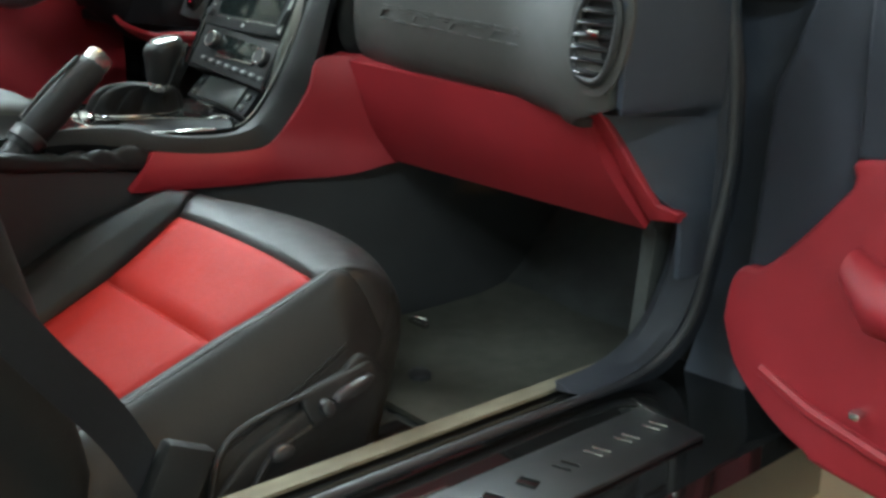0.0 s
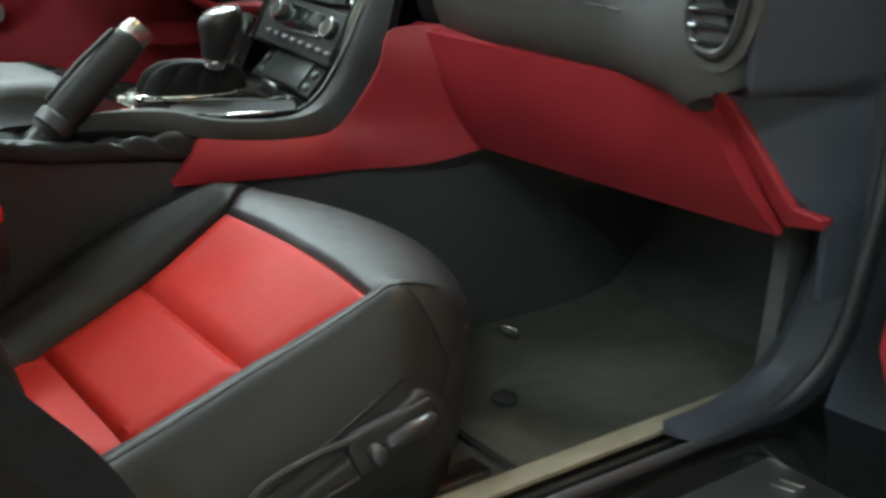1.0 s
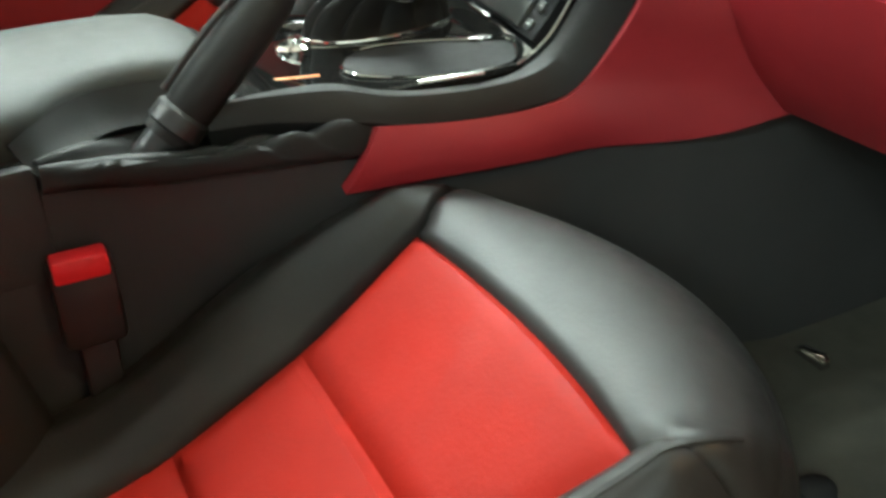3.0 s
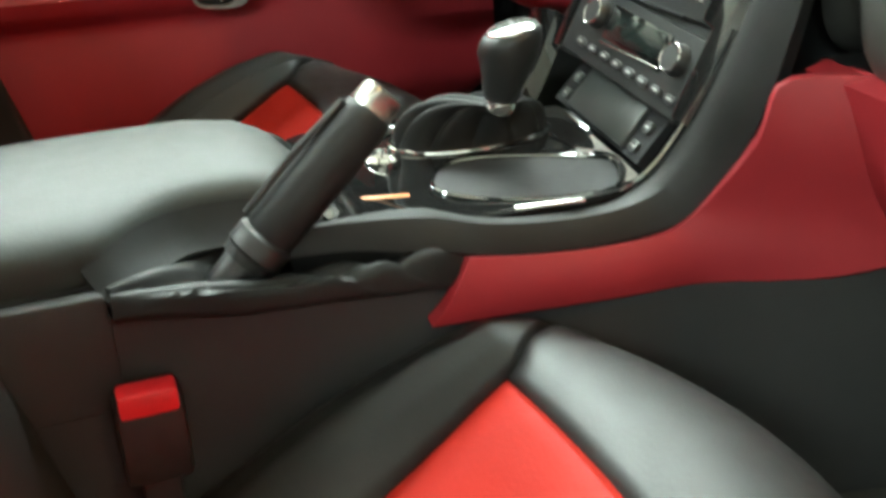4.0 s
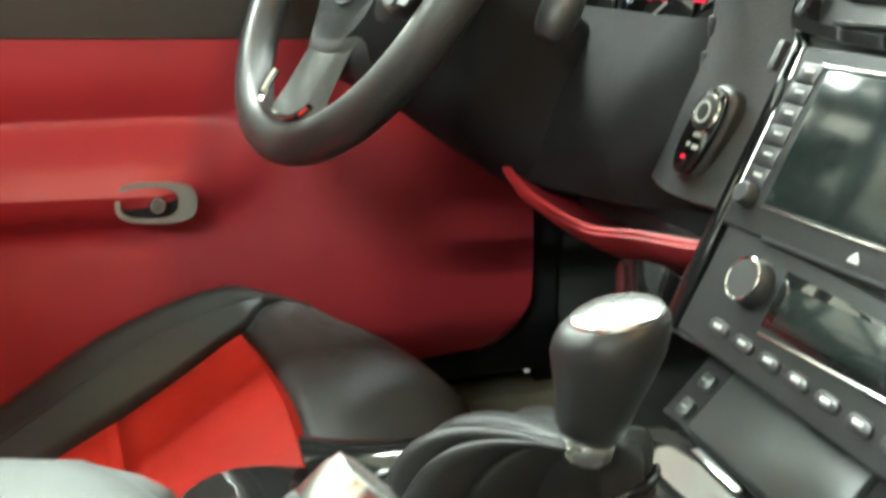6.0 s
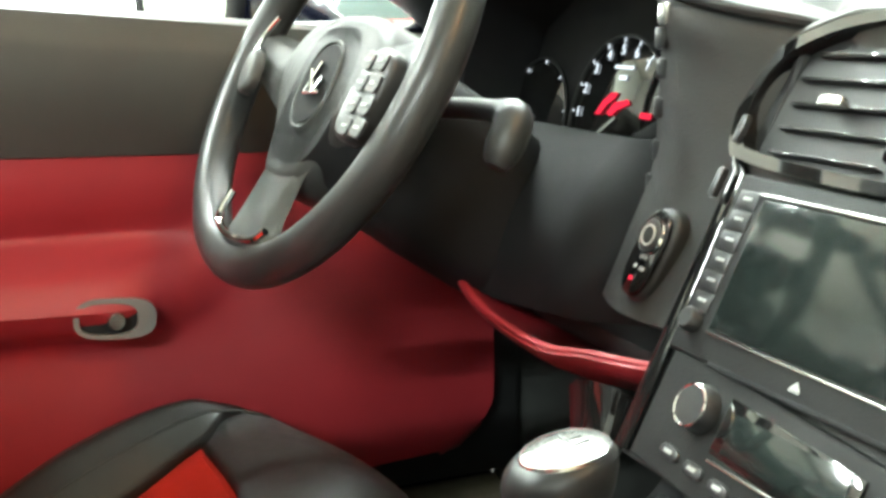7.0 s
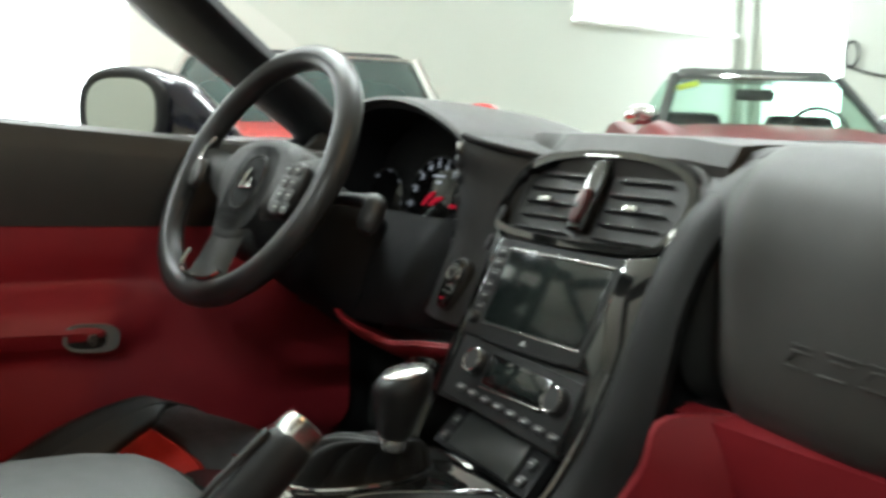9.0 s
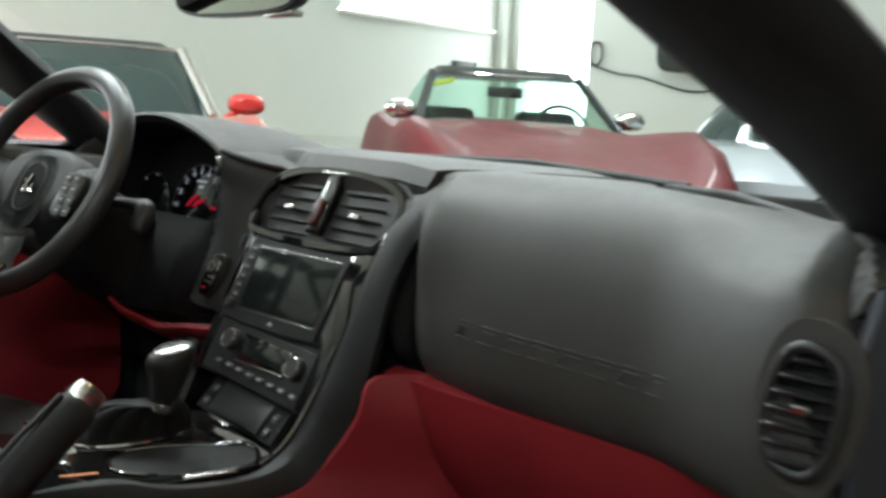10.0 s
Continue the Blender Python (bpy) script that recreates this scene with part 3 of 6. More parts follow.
for s in (1, -1):
    # sill: carpet ramp inside, flat gloss top, painted outside
    prof = [(0.655, 0.166), (0.668, 0.225), (0.685, 0.258), (0.705, 0.268), (0.75, 0.27), (0.94, 0.266), (0.955, 0.25), (0.96, 0.17), (0.93, 0.12), (0.66, 0.12)]
    part("sill", loft([[(s * x, y, z) for x, z in prof] for y in (-0.95, -0.6, -0.3, 0.0, 0.2, 0.36)]), PIANO_BLACK, shell, "gloss black door sill")
    part("sill_carpet", sheet(lambda u, v: (s * (0.645 + 0.02 * smooth(0, 0.5, u) + 0.043 * smooth(0.45, 1, u)), -0.5 + 0.86 * v, 0.168 + 0.095 * smooth(0, 0.6, u) + 0.012 * smooth(0.4, 1, u)), 14, 10, 0.004 * s), SILL_CARPET, shell, "carpeted inner side of the sill")
    # kick panel and hinge pillar
    part("kick_panel", sheet(lambda u, v: (s * (0.705 + 0.01 * math.sin(v * 3)), 0.3 + 0.54 * u, 0.17 + 0.5 * v), 6, 6, 0.02 * s), CARPET, shell)
    part("hinge_pillar", loft([[(s * x, y, z) for x, y in ((0.762, 0.345 + k), (0.8, 0.35 + k), (0.845, 0.36 + k), (0.865, 0.39 + k), (0.87, 0.60), (0.73, 0.60))] for z, k in ((0.2, -0.05), (0.27, -0.01), (0.33, 0.015), (0.42, 0.03), (0.55, 0.03), (0.68, 0.02), (0.8, 0.0))]), JAMB_PAINT, shell, "navy painted door jamb")
    seal_path = [(s * x, y, z) for x, y, z in ((0.752, -0.62, 0.278), (0.752, -0.3, 0.28), (0.752, 0.0, 0.28), (0.752, 0.15, 0.279), (0.755, 0.235, 0.286), (0.764, 0.285, 0.31), (0.776, 0.312, 0.36), (0.786, 0.316, 0.44), (0.79, 0.326, 0.55), (0.79, 0.315, 0.645), (0.785, 0.3, 0.72), (0.775, 0.285, 0.8))]
    part("door_seal", tube(spline(seal_path, 5), [0.006 + 0.004 * smooth(14, 26, i) for i in range(56)], 10), SEAL, shell, "black rubber door seal")
    inner = [(s * x, y, z) for x, y, z in ((0.725, 0.12, 0.284), (0.729, 0.2, 0.292), (0.737, 0.262, 0.33), (0.745, 0.29, 0.4), (0.75, 0.3, 0.5), (0.752, 0.3, 0.6), (0.752, 0.292, 0.7), (0.748, 0.275, 0.8))]
    ins, outs = spline(inner, 5), spline(seal_path[3:], 5)
    outs = [outs[int(round(k * (len(outs) - 1) / (len(ins) - 1)))] for k in range(len(ins))]
    lip = Vector((s * 0.012, -0.006, 0.004))
    part("jamb_trim", loft([[p - Vector((s * 0.02, -0.02, 0)), p, p.lerp(q, 0.35) + lip, p.lerp(q, 0.7) + lip, q, q + Vector((0, 0.03, -0.02))] for p, q in zip(ins, outs)]), JAMB_TRIM, shell, "black plastic jamb trim")
    # windscreen pillar
    rows = [(0.76, 0.712, 0.335, 0.85, 0.36), (0.80, 0.702, 0.30, 0.845, 0.31), (0.845, 0.69, 0.255, 0.835, 0.25), (0.89, 0.668, 0.2, 0.825, 0.18), (0.95, 0.637, 0.105, 0.812, 0.09), (1.003, 0.605, 0.025, 0.79, 0.0), (1.07, 0.565, -0.075, 0.74, -0.1), (1.14, 0.52, -0.19, 0.69, -0.21)]
    part("windscreen_pillar", loft([[(s * (xi + (xo - xi) * k), yi + (yo - yi) * k + 0.045 * d, z + 0.02 * d) for k, d in ((0.0, 0.15), (0.03, -0.2), (0.15, -0.42), (0.4, -0.55), (0.7, -0.55), (0.92, -0.4), (1.0, 0.0), (0.92, 0.5), (0.5, 0.8), (0.1, 0.6))] for z, xi, yi, xo, yo in rows]), PILLAR_VINYL, shell, "black trimmed windscreen pillar", 60)
    part("rear_pillar", loft([[(s * x, y, z) for x, y in ((0.62, -0.72), (0.74, -0.7), (0.8, -0.74), (0.8, -0.95), (0.62, -0.95))] for z in (0.27, 0.5, 0.75, 0.95)]), DASH_VINYL, shell, "black trimmed door pillar")
    part("front_fender", loft([[(s * x, y, z) for x, z in ((0.87, 0.2), (0.92, 0.35), (0.925, 0.58), (0.9, 0.7 - k), (0.8, 0.74 - k), (0.72, 0.72 - k), (0.72, 0.2))] for y, k in ((0.6, 0.0), (1.0, 0.02), (1.5, 0.06), (2.0, 0.12))]), NAVY_PAINT, shell, "navy painted front wing")
part("roof_header", loft([[(x, -0.27 + a - 0.04 * (1 - (x / 0.56) ** 2) * -1, 1.155 + b + 0.02 * (1 - (x / 0.56) ** 2)) for a, b in oval(0.045, 0.018, 12)] for x in [-0.56 + 0.07 * k for k in range(17)]]), DASH_VINYL, shell, "black trimmed windscreen header")
part("hood", sheet(lambda u, v: (-0.72 + 1.44 * u, lerp_table([(0, 0.42), (0.25, 0.62), (0.5, 0.68), (0.75, 0.62), (1, 0.42)], u) + 0.03 + (1.35 - 0.3 * (2 * u - 1) ** 2) * v, 0.765 - 0.2 * v + 0.015 * math.cos((u - 0.5) * 9) * (1 - v)), 20, 12, 0.01), NAVY_PAINT, shell, "navy painted bonnet")
part("cowl", loft([[(x, lerp_table([(-0.74, 0.36), (-0.5, 0.51), (-0.25, 0.63), (0, 0.66), (0.25, 0.61), (0.5, 0.475), (0.74, 0.3)], x) + a, 0.823 - 0.03 * smooth(0.1, 0.5, x) + b) for a, b in oval(0.035, 0.012, 10)] for x in [-0.74 + 0.074 * k for k in range(21)]]), RUBBER, shell, "black cowl panel below the windscreen")
for k, (a, b) in enumerate((((-0.32, 0.655, 0.838), (0.28, 0.64, 0.834)), ((0.2, 0.665, 0.83), (0.62, 0.43, 0.815)))):
    part("wiper", join(tube([a, [(p + q) / 2 + (0, 0, 0.012)[i] for i, (p, q) in enumerate(zip(a, b))], b], 0.006, 8), tube([a, b], 0.004, 6)), RUBBER, shell, "black wiper blade")


def windscreen(u, v):
    x = -0.71 + 1.42 * u
    yb = lerp_table([(-0.74, 0.36), (-0.5, 0.51), (-0.25, 0.62), (0, 0.645), (0.25, 0.6), (0.5, 0.465), (0.74, 0.3)], x) + 0.01
    xt, yt = x * 0.78, -0.23 + 0.06 * (1 - (2 * u - 1) ** 2)
    return (x + (xt - x) * v, yb + (yt - yb) * v, 0.838 + 0.32 * v + 0.03 * math.sin(math.pi * v))


part("roof_rail", tube([(0.6, -0.25, 1.15), (0.62, -0.6, 1.165), (0.62, -0.97, 1.15)], 0.03, 10), DASH_VINYL, shell)
part("roof_rail", tube([(-0.6, -0.25, 1.15), (-0.62, -0.6, 1.165), (-0.62, -0.97, 1.15)], 0.03, 10), DASH_VINYL, shell)
for s in (1, -1):
    part("rear_quarter", loft([[(s * x, y, z) for x, z in ((0.62, 0.2), (0.9, 0.25), (0.93, 0.6), (0.85, 0.88), (0.62, 1.15 - k), (0.58, 1.12 - k), (0.6, 0.85))] for y, k in ((-0.96, 0.0), (-1.4, 0.1), (-1.9, 0.28))]), NAVY_PAINT, shell, "navy painted rear quarter")
part("rear_deck", box((0, -1.5, 0.86), (1.3, 1.1, 0.04), 0.01), CARPET, shell, "charcoal carpet load deck")
ws = part("windscreen", sheet(windscreen, 24, 10), GLASS, shell, "clear windscreen")
ws.visible_shadow = False

plate = thing("sill_plate", (0.83, 0.0, 0.268), "black sill plate with bright edge lines and dark raised emblem bars", "sill plate")
part("plate", box((0.846, -0.04, 0.2705), (0.092, 0.46, 0.007), 0.003), HARD_BLACK, plate)
# the line at x 0.743 draws a glint on the gloss sill
for x0, x1, y0, y1 in ((0.743, 0.746, -0.215, -0.13), (0.799, 0.801, -0.27, -0.13)):
    part("edge_line", box(((x0 + x1) / 2, (y0 + y1) / 2, 0.2745), (x1 - x0, y1 - y0, 0.003), 0.001), SATIN, plate, "bright edge line")
part("end_line", box((0.803, 0.191, 0.2742), (0.045, 0.0025, 0.0025), 0.001, Euler((0, 0, radians(-14))).to_matrix()), SATIN, plate, "bright end line")
for i in range(8):
    y = -0.215 + 0.052 * i
    for dy in (0, 0.014) if i > 3 else (0,):
        part("emblem_bar", box((0.845, y + dy, 0.2748), (0.022, 0.003 if i > 3 else 0.016, 0.003), 0.001, Euler((0, 0, radians(20))).to_matrix()), SATIN if i > 4 else PIANO_BLACK, plate, "raised emblem bar")


# ---- seats ----
SEAT_LINE = spline([(-0.6, 0.272, 0), (-0.47, 0.272, 0), (-0.37, 0.288, 0), (-0.22, 0.35, 0), (-0.107, 0.403, 0), (-0.05, 0.42, 0), (0.012, 0.416, 0), (0.053, 0.389, 0), (0.073, 0.345, 0), (0.072, 0.285, 0), (0.06, 0.2, 0)], 8)
INSERT_HALF = [(-0.6, 0.115), (-0.36, 0.118), (-0.22, 0.132), (-0.107, 0.159), (0.0, 0.17), (0.2, 0.17)]
BOLSTER_RISE = [(-0.6, 0.03), (-0.36, 0.022), (-0.22, 0.02), (-0.107, 0.014), (-0.03, 0.006), (0.03, 0.002), (0.07, 0.0)]


SEAT_SHIFT = [0.0, 0.0, 0.0]
LEAN_IN = [0.0]


def seat_point(p, q):
    """Cushion surface with the outer shoulder and front corners softened."""
    k = smooth(0.56, 0.78, p if not SEAT_SHIFT[2] else 0)
    if k == 0:
        return seat_raw(p, q)
    total = Vector()
    for i in (-2, -1, 0, 1, 2):
        for j in (-2, -1, 0, 1, 2):
            total += Vector(seat_raw(min(1, p + 0.035 * i * k), min(1, max(0, q + 0.048 * j * k)))) / 25
    return tuple(total)


def seat_raw(p, q):
    """Cushion surface: p from -1 (inner skirt) to 1 (outer skirt), q from 0 (rear) to 1 (front skirt)."""
    f = q * (len(SEAT_LINE) - 1)
    i = min(int(f), len(SEAT_LINE) - 2)
    c = SEAT_LINE[i].lerp(SEAT_LINE[i + 1], f - i)
    y, z = c.x, c.y
    w, h = lerp_table(INSERT_HALF, y), lerp_table(BOLSTER_RISE, y) + (0.036 if p > 0 else 0.004) * SEAT_SHIFT[2] * math.exp(-((y + 0.2) / 0.13) ** 2) + (0.022 * math.exp(-((y + 0.21) / 0.11) ** 2) if p < 0 and not SEAT_SHIFT[2] else 0)
    out = 0.217 - w
    s, t = (1 if p >= 0 else -1), abs(p)
    ease = [(0, 0, 0), (0.5, w, 0), (0.6, w + 0.35 * out, 0.65 * h), (0.7, w + 0.7 * out, h), (0.8, w + out, h - 0.006), (0.85, w + out + 0.018, h - 0.02), (0.9, w + out + 0.032, h - 0.045)]
    if p > 0 and not SEAT_SHIFT[2]:
        ease = [(0, 0, 0), (0.5, w, 0), (0.57, w + 0.25 * out, 0.8 * h), (0.63, w + 0.45 * out, 0.8 * h - 0.002), (0.7, w + 0.68 * out, 0.35 * h - 0.014), (0.78, w + 0.9 * out, -0.036), (0.84, w + out + 0.008, -0.062), (0.9, w + out + 0.02, -0.095)]
    front = smooth(0.72, 1.0, q)
    low = 0.2
    if t <= 0.9:
        for (t0, a0, z0), (t1, a1, z1) in zip(ease, ease[1:]):
            if t <= t1:
                k = (t - t0) / (t1 - t0)
                a, dz = a0 + (a1 - a0) * k, z0 + (z1 - z0) * k
                break
        zz = z + dz
    else:
        k = (t - 0.9) / 0.1
        a = ease[-1][1] + 0.014 * math.sin(k * math.pi) - 0.01 * k + 0.0025 * math.sin(k * math.pi) * math.sin(y * 55 + k * 7)
        zz = (z + ease[-1][2]) * (1 - k) + low * k
        zz = min(zz, z)
    y -= ((1.9 if p < 0 or SEAT_SHIFT[2] else 2.6) * a * a) * smooth(0.31, 0.62, q) * (0.75 + 0.25 * front)
    if p < 0:
        zz -= LEAN_IN[0] * a * a / (a + 0.05) * smooth(-0.2, -0.08, y)
    y -= 0.06 * max(0, (t - 0.66) / 0.34) ** 2 * smooth(0.5, 0.75, q)
    return s * a, y, max(zz, low)


def seat_panel(p0, p1, q0, q1, nu, nv, puff, cx, s, edge=0.12):
    """A sewn panel of the cushion: puffed between its seams."""
    def at(u, v):
        q = q0 + (q1 - q0) * v
        lo, hi = (p0(q) if callable(p0) else p0), (p1(q) if callable(p1) else p1)
        p = lo + (hi - lo) * u
        a, y, z = seat_point(p, q)
        e = 1e-3
        ax, ay, az = seat_point(min(1, p + e), q)
        bx, by, bz = seat_point(p, min(1, q + e))
        n = Vector((ax - a, ay - y, az - z)).cross(Vector((bx - a, by - y, bz - z)))
        n = n.normalized() if n.length > 1e-12 else Vector((0, 0, 1))
        k = min(1, u / edge, (1 - u) / edge, v / edge, (1 - v) / edge)
        k = math.sqrt(max(0, 1 - (1 - max(0, k)) ** 2))
        k += (1 - k) * smooth(0.6, 0.74, q)
        pt = Vector((a, y, z)) + n * (puff * k - 0.003)
        return cx + s * pt.x, pt.y + SEAT_SHIFT[0], pt.z + SEAT_SHIFT[1] * smooth(0.2, 0.35, pt.z)
    return sheet(at, nu, nv)


def q_at(y):
    ys = [p.x for p in SEAT_LINE[:60]]
    return min(range(len(ys)), key=lambda i: abs(ys[i] - y)) / (len(SEAT_LINE) - 1)


def build_seat(cx, s, dy, dz, high, label):
    SEAT_SHIFT[:] = dy, dz, high
    LEAN_IN[0] = 0.42 * min(1.0, high)
    seat = thing("car_seat", (cx, -0.25 + dy, 0.165), label, "car seat", "front seats")
    qa, qb, qc, qd = q_at(-0.088), q_at(-0.22), q_at(-0.335), q_at(-0.58)
    part("seat_insert", seat_panel(-0.5, 0.5, qb, qa, 22, 14, 0.009, cx, s), RED_LEATHER, seat, "red leather front insert")
    part("seat_insert", seat_panel(-0.5, 0.5, qc, qb, 22, 14, 0.009, cx, s), RED_LEATHER, seat, "red leather middle insert")
    part("seat_insert", seat_panel(-0.5, 0.5, qd, qc, 22, 14, 0.012, cx, s), RED_LEATHER, seat, "red leather rear insert")
    cap = lambda q: 0.5 + 0.26 * smooth(qa, 0.68, q) + 0.1 * smooth(0.66, 0.8, q)
    qs = 0.7
    part("front_bolster", seat_panel(lambda q: -cap(q), cap, qa, qs, 28, 26, 0.008, cx, s, 0.05), BLACK_LEATHER, seat, "black leather front roll", 80)
    part("front_skirt", seat_panel(-1.0, 1.0, qs - 0.006, 1.0, 90, 16, 0.008, cx, s, 0.001), BLACK_LEATHER, seat, "black leather front skirt", 80)
    part("side_bolster", seat_panel(cap, 1.0, qd, qs, 30, 44, 0.008, cx, s, 0.06), BLACK_LEATHER, seat, "black leather outer bolster", 80)
    part("side_bolster", seat_panel(-1.0, lambda q: -cap(q), qd, qs, 30, 44, 0.008, cx, s, 0.06), BLACK_LEATHER, seat, "black leather inner bolster", 80)
    for d, q1, lift in ((0.595, 0.62, 0.0052), (0.604, 0.62, 0.0052), (0.83, 0.5, 0.0066), (0.838, 0.5, 0.0066)):
        seam = []
        for k in range(30):
            a, y, z = seat_point(d, q_at(-0.45) + (q1 - q_at(-0.45)) * k / 29)
            seam.append((cx + s * (a + (0.006 if d > 0.7 else 0)), y + dy, z + (lift if d < 0.7 else 0.003) + dz))
        part("stitched_seam", tube(seam, 0.0018, 6), BLACK_LEATHER, seat)
    # side trim with switches, following the bolster's flank
    flank_grid = [seat_point(0.76 + 0.24 * i / 20, 0.2 + 0.75 * j / 40) for i in range(21) for j in range(41)]
    def side(a, b, d):
        near = sorted(((g[1] - a) ** 2 + (g[2] - b) ** 2 + 1e-6, g[0]) for g in flank_grid)[:5]
        return cx + s * (sum(x / w for w, x in near) / sum(1 / w for w, x in near) + d), a + dy, b + dz
    trim = part("side_trim", seat_panel(lambda q: 0.86 - 0.02 * smooth(0.45, 0.62, q) + 0.1 * smooth(0.3, 0.2, q), 1.0, q_at(-0.34), 0.72, 24, 40, 0.019, cx, s, 0.07), SEAT_PLASTIC, seat, "black plastic seat side trim", 70)
    rib = [(-0.3, 0.23), (-0.285, 0.265), (-0.26, 0.29), (-0.215, 0.306), (-0.165, 0.318)]
    part("trim_rib", tube(spline([side(a, b, 0.018) for a, b in rib], 5), 0.004, 8), SEAT_PLASTIC, trim)
    part("trim_rib", tube(spline([side(a + 0.04, b - 0.022, 0.019) for a, b in rib[:4]], 5), 0.004, 8), SEAT_PLASTIC, trim)
    part("switch_panel", prism(oval(0.05, 0.02, 28, -0.13, 0.312, 0.25, 4), lambda a, b, d: side(a, b, 0.012 + d), 0.009, 0.003, 2), SEAT_PLASTIC, trim)
    part("seat_switch", prism(oval(0.028, 0.007, 20, -0.12, 0.318, 0.3), lambda a, b, d: side(a, b, 0.018 + d), 0.012, 0.003, 2), BUTTON_BLACK, trim, "black power seat switch")
    part("seat_switch", prism(oval(0.008, 0.009, 20, -0.157, 0.304), lambda a, b, d: side(a, b, 0.018 + d), 0.013, 0.003, 2), BUTTON_BLACK, trim, "black round seat switch")
    part("seat_switch", prism(oval(0.014, 0.008, 20, -0.215, 0.268, 0.2), lambda a, b, d: side(a, b, 0.018 + d), 0.01, 0.003, 2), BUTTON_BLACK, trim, "black round seat switch")
    part("seat_base", box((cx, -0.24 + dy, 0.225), (0.4, 0.44, 0.07), 0.02), HARD_BLACK, seat)
    for a in (-0.17, 0.17):
        part("seat_rail", box((cx + a, -0.24 + dy, 0.178), (0.035, 0.56, 0.028), 0.004), SATIN, seat, "bare steel seat rail")
    # backrest, leaning back
    def back(p, q):
        hgt = 0.26 + 0.7 * q
        yb = -0.5 - 0.17 * q - 0.05 * q * q
        w = 0.125 + 0.01 * math.sin(q * 3)
        sg, t = (1 if p >= 0 else -1), abs(p)
        top = smooth(0.72, 1.0, q)
        a = w * 2 * t if t < 0.5 else w + 0.13 * (t - 0.5) * 2
        a *= 1 - 0.42 * top
        out = 0.0 if t < 0.5 else 0.095 * math.sin(min(1, (t - 0.5) / 0.32) * math.pi / 2) * (1 - top) - (0.13 * max(0, (t - 0.82) / 0.18) ** 1.5)
        return sg * a, yb + out + dy, hgt
    def back_panel(p0, p1, q0, q1, puff):
        def at(u, v):
            p, q = p0 + (p1 - p0) * u, q0 + (q1 - q0) * v
            a, y, z = back(p, q)
            k = min(1, u / 0.12, (1 - u) / 0.12, v / 0.08, (1 - v) / 0.08)
            k = math.sqrt(max(0, 1 - (1 - max(0, k)) ** 2))
            return cx + s * a, y + puff * k - 0.003, z
        return sheet(at, 16, 26)
    part("backrest_insert", back_panel(-0.5, 0.5, 0.02, 0.36, 0.012), RED_LEATHER, seat, "red leather lower back insert")
    part("backrest_insert", back_panel(-0.5, 0.5, 0.36, 0.72, 0.012), RED_LEATHER, seat, "red leather upper back insert")
    part("backrest_bolster", back_panel(0.5, 1.0, 0.0, 0.9, 0.01), BLACK_LEATHER, seat, "black leather backrest bolster")
    part("backrest_bolster", back_panel(-1.0, -0.5, 0.0, 0.9, 0.01), BLACK_LEATHER, seat, "black leather backrest bolster")
    part("headrest", back_panel(-1.0, 1.0, 0.72, 1.0, 0.012), BLACK_LEATHER, seat, "black leather headrest")
    part("back_shell", loft([[(cx + s * a * 0.96, -0.56 - 0.17 * q - 0.05 * q * q + dy - e, 0.32 + 0.63 * q) for a, e in ((-0.24 * (1 - 0.4 * smooth(0.7, 1, q)), 0.0), (-0.2 * (1 - 0.4 * smooth(0.7, 1, q)), 0.07), (0.2 * (1 - 0.4 * smooth(0.7, 1, q)), 0.07), (0.24 * (1 - 0.4 * smooth(0.7, 1, q)), 0.0))] for q in (0, 0.25, 0.5, 0.75, 0.9, 1.0)]), SEAT_PLASTIC, seat)
    return seat


build_seat(0.378, 1, 0.0, 0.0, 0.0, "black leather sports seat with red leather inserts beside the open door")
build_seat(-0.372, -1, 0.013, 0.026, 1.0, "black leather sports seat with red leather inserts behind the steering wheel")

belt = thing("seat_belt", (0.66, -0.45, 0.27), "black woven seat belt hanging beside the seat", "seat belt")
web = spline([(0.7, -0.78, 0.845), (0.69, -0.68, 0.705), (0.68, -0.58, 0.57), (0.672, -0.52, 0.505), (0.667, -0.47, 0.438), (0.665, -0.428, 0.385), (0.668, -0.4, 0.338), (0.69, -0.38, 0.288)], 6)
part("webbing", loft([[p + Vector((0.0, 0.42 * a, 0.9 * a)) * 1.0 + Vector((b, 0, 0)) for a, b in ((-0.023, -0.001), (0.023, -0.001), (0.023, 0.001), (-0.023, 0.001))] for p in web]), WEBBING, belt)
part("anchor_sleeve", box((0.685, -0.372, 0.305), (0.02, 0.055, 0.085), 0.006, Euler((radians(-25), 0, 0)).to_matrix()), RIM_VINYL, belt, "black plastic anchor sleeve")


def build_buckle(cx, y, z):
    b = thing("belt_buckle", (cx, y, z - 0.12), "black seat belt buckle with a red release button", "belt buckle", "buckles")
    part("body", box((cx, y, z - 0.03), (0.03, 0.05, 0.075), 0.006), HARD_BLACK, b)
    part("release_button", box((cx + 0.006, y, z + 0.004), (0.022, 0.043, 0.02), 0.003), BUCKLE_RED, b, "red release button")
    part("stalk", box((cx, y, z - 0.12), (0.012, 0.03, 0.12), 0.004), HARD_BLACK, b)


build_buckle(0.163, -0.362, 0.43)
build_buckle(-0.163, -0.362, 0.43)

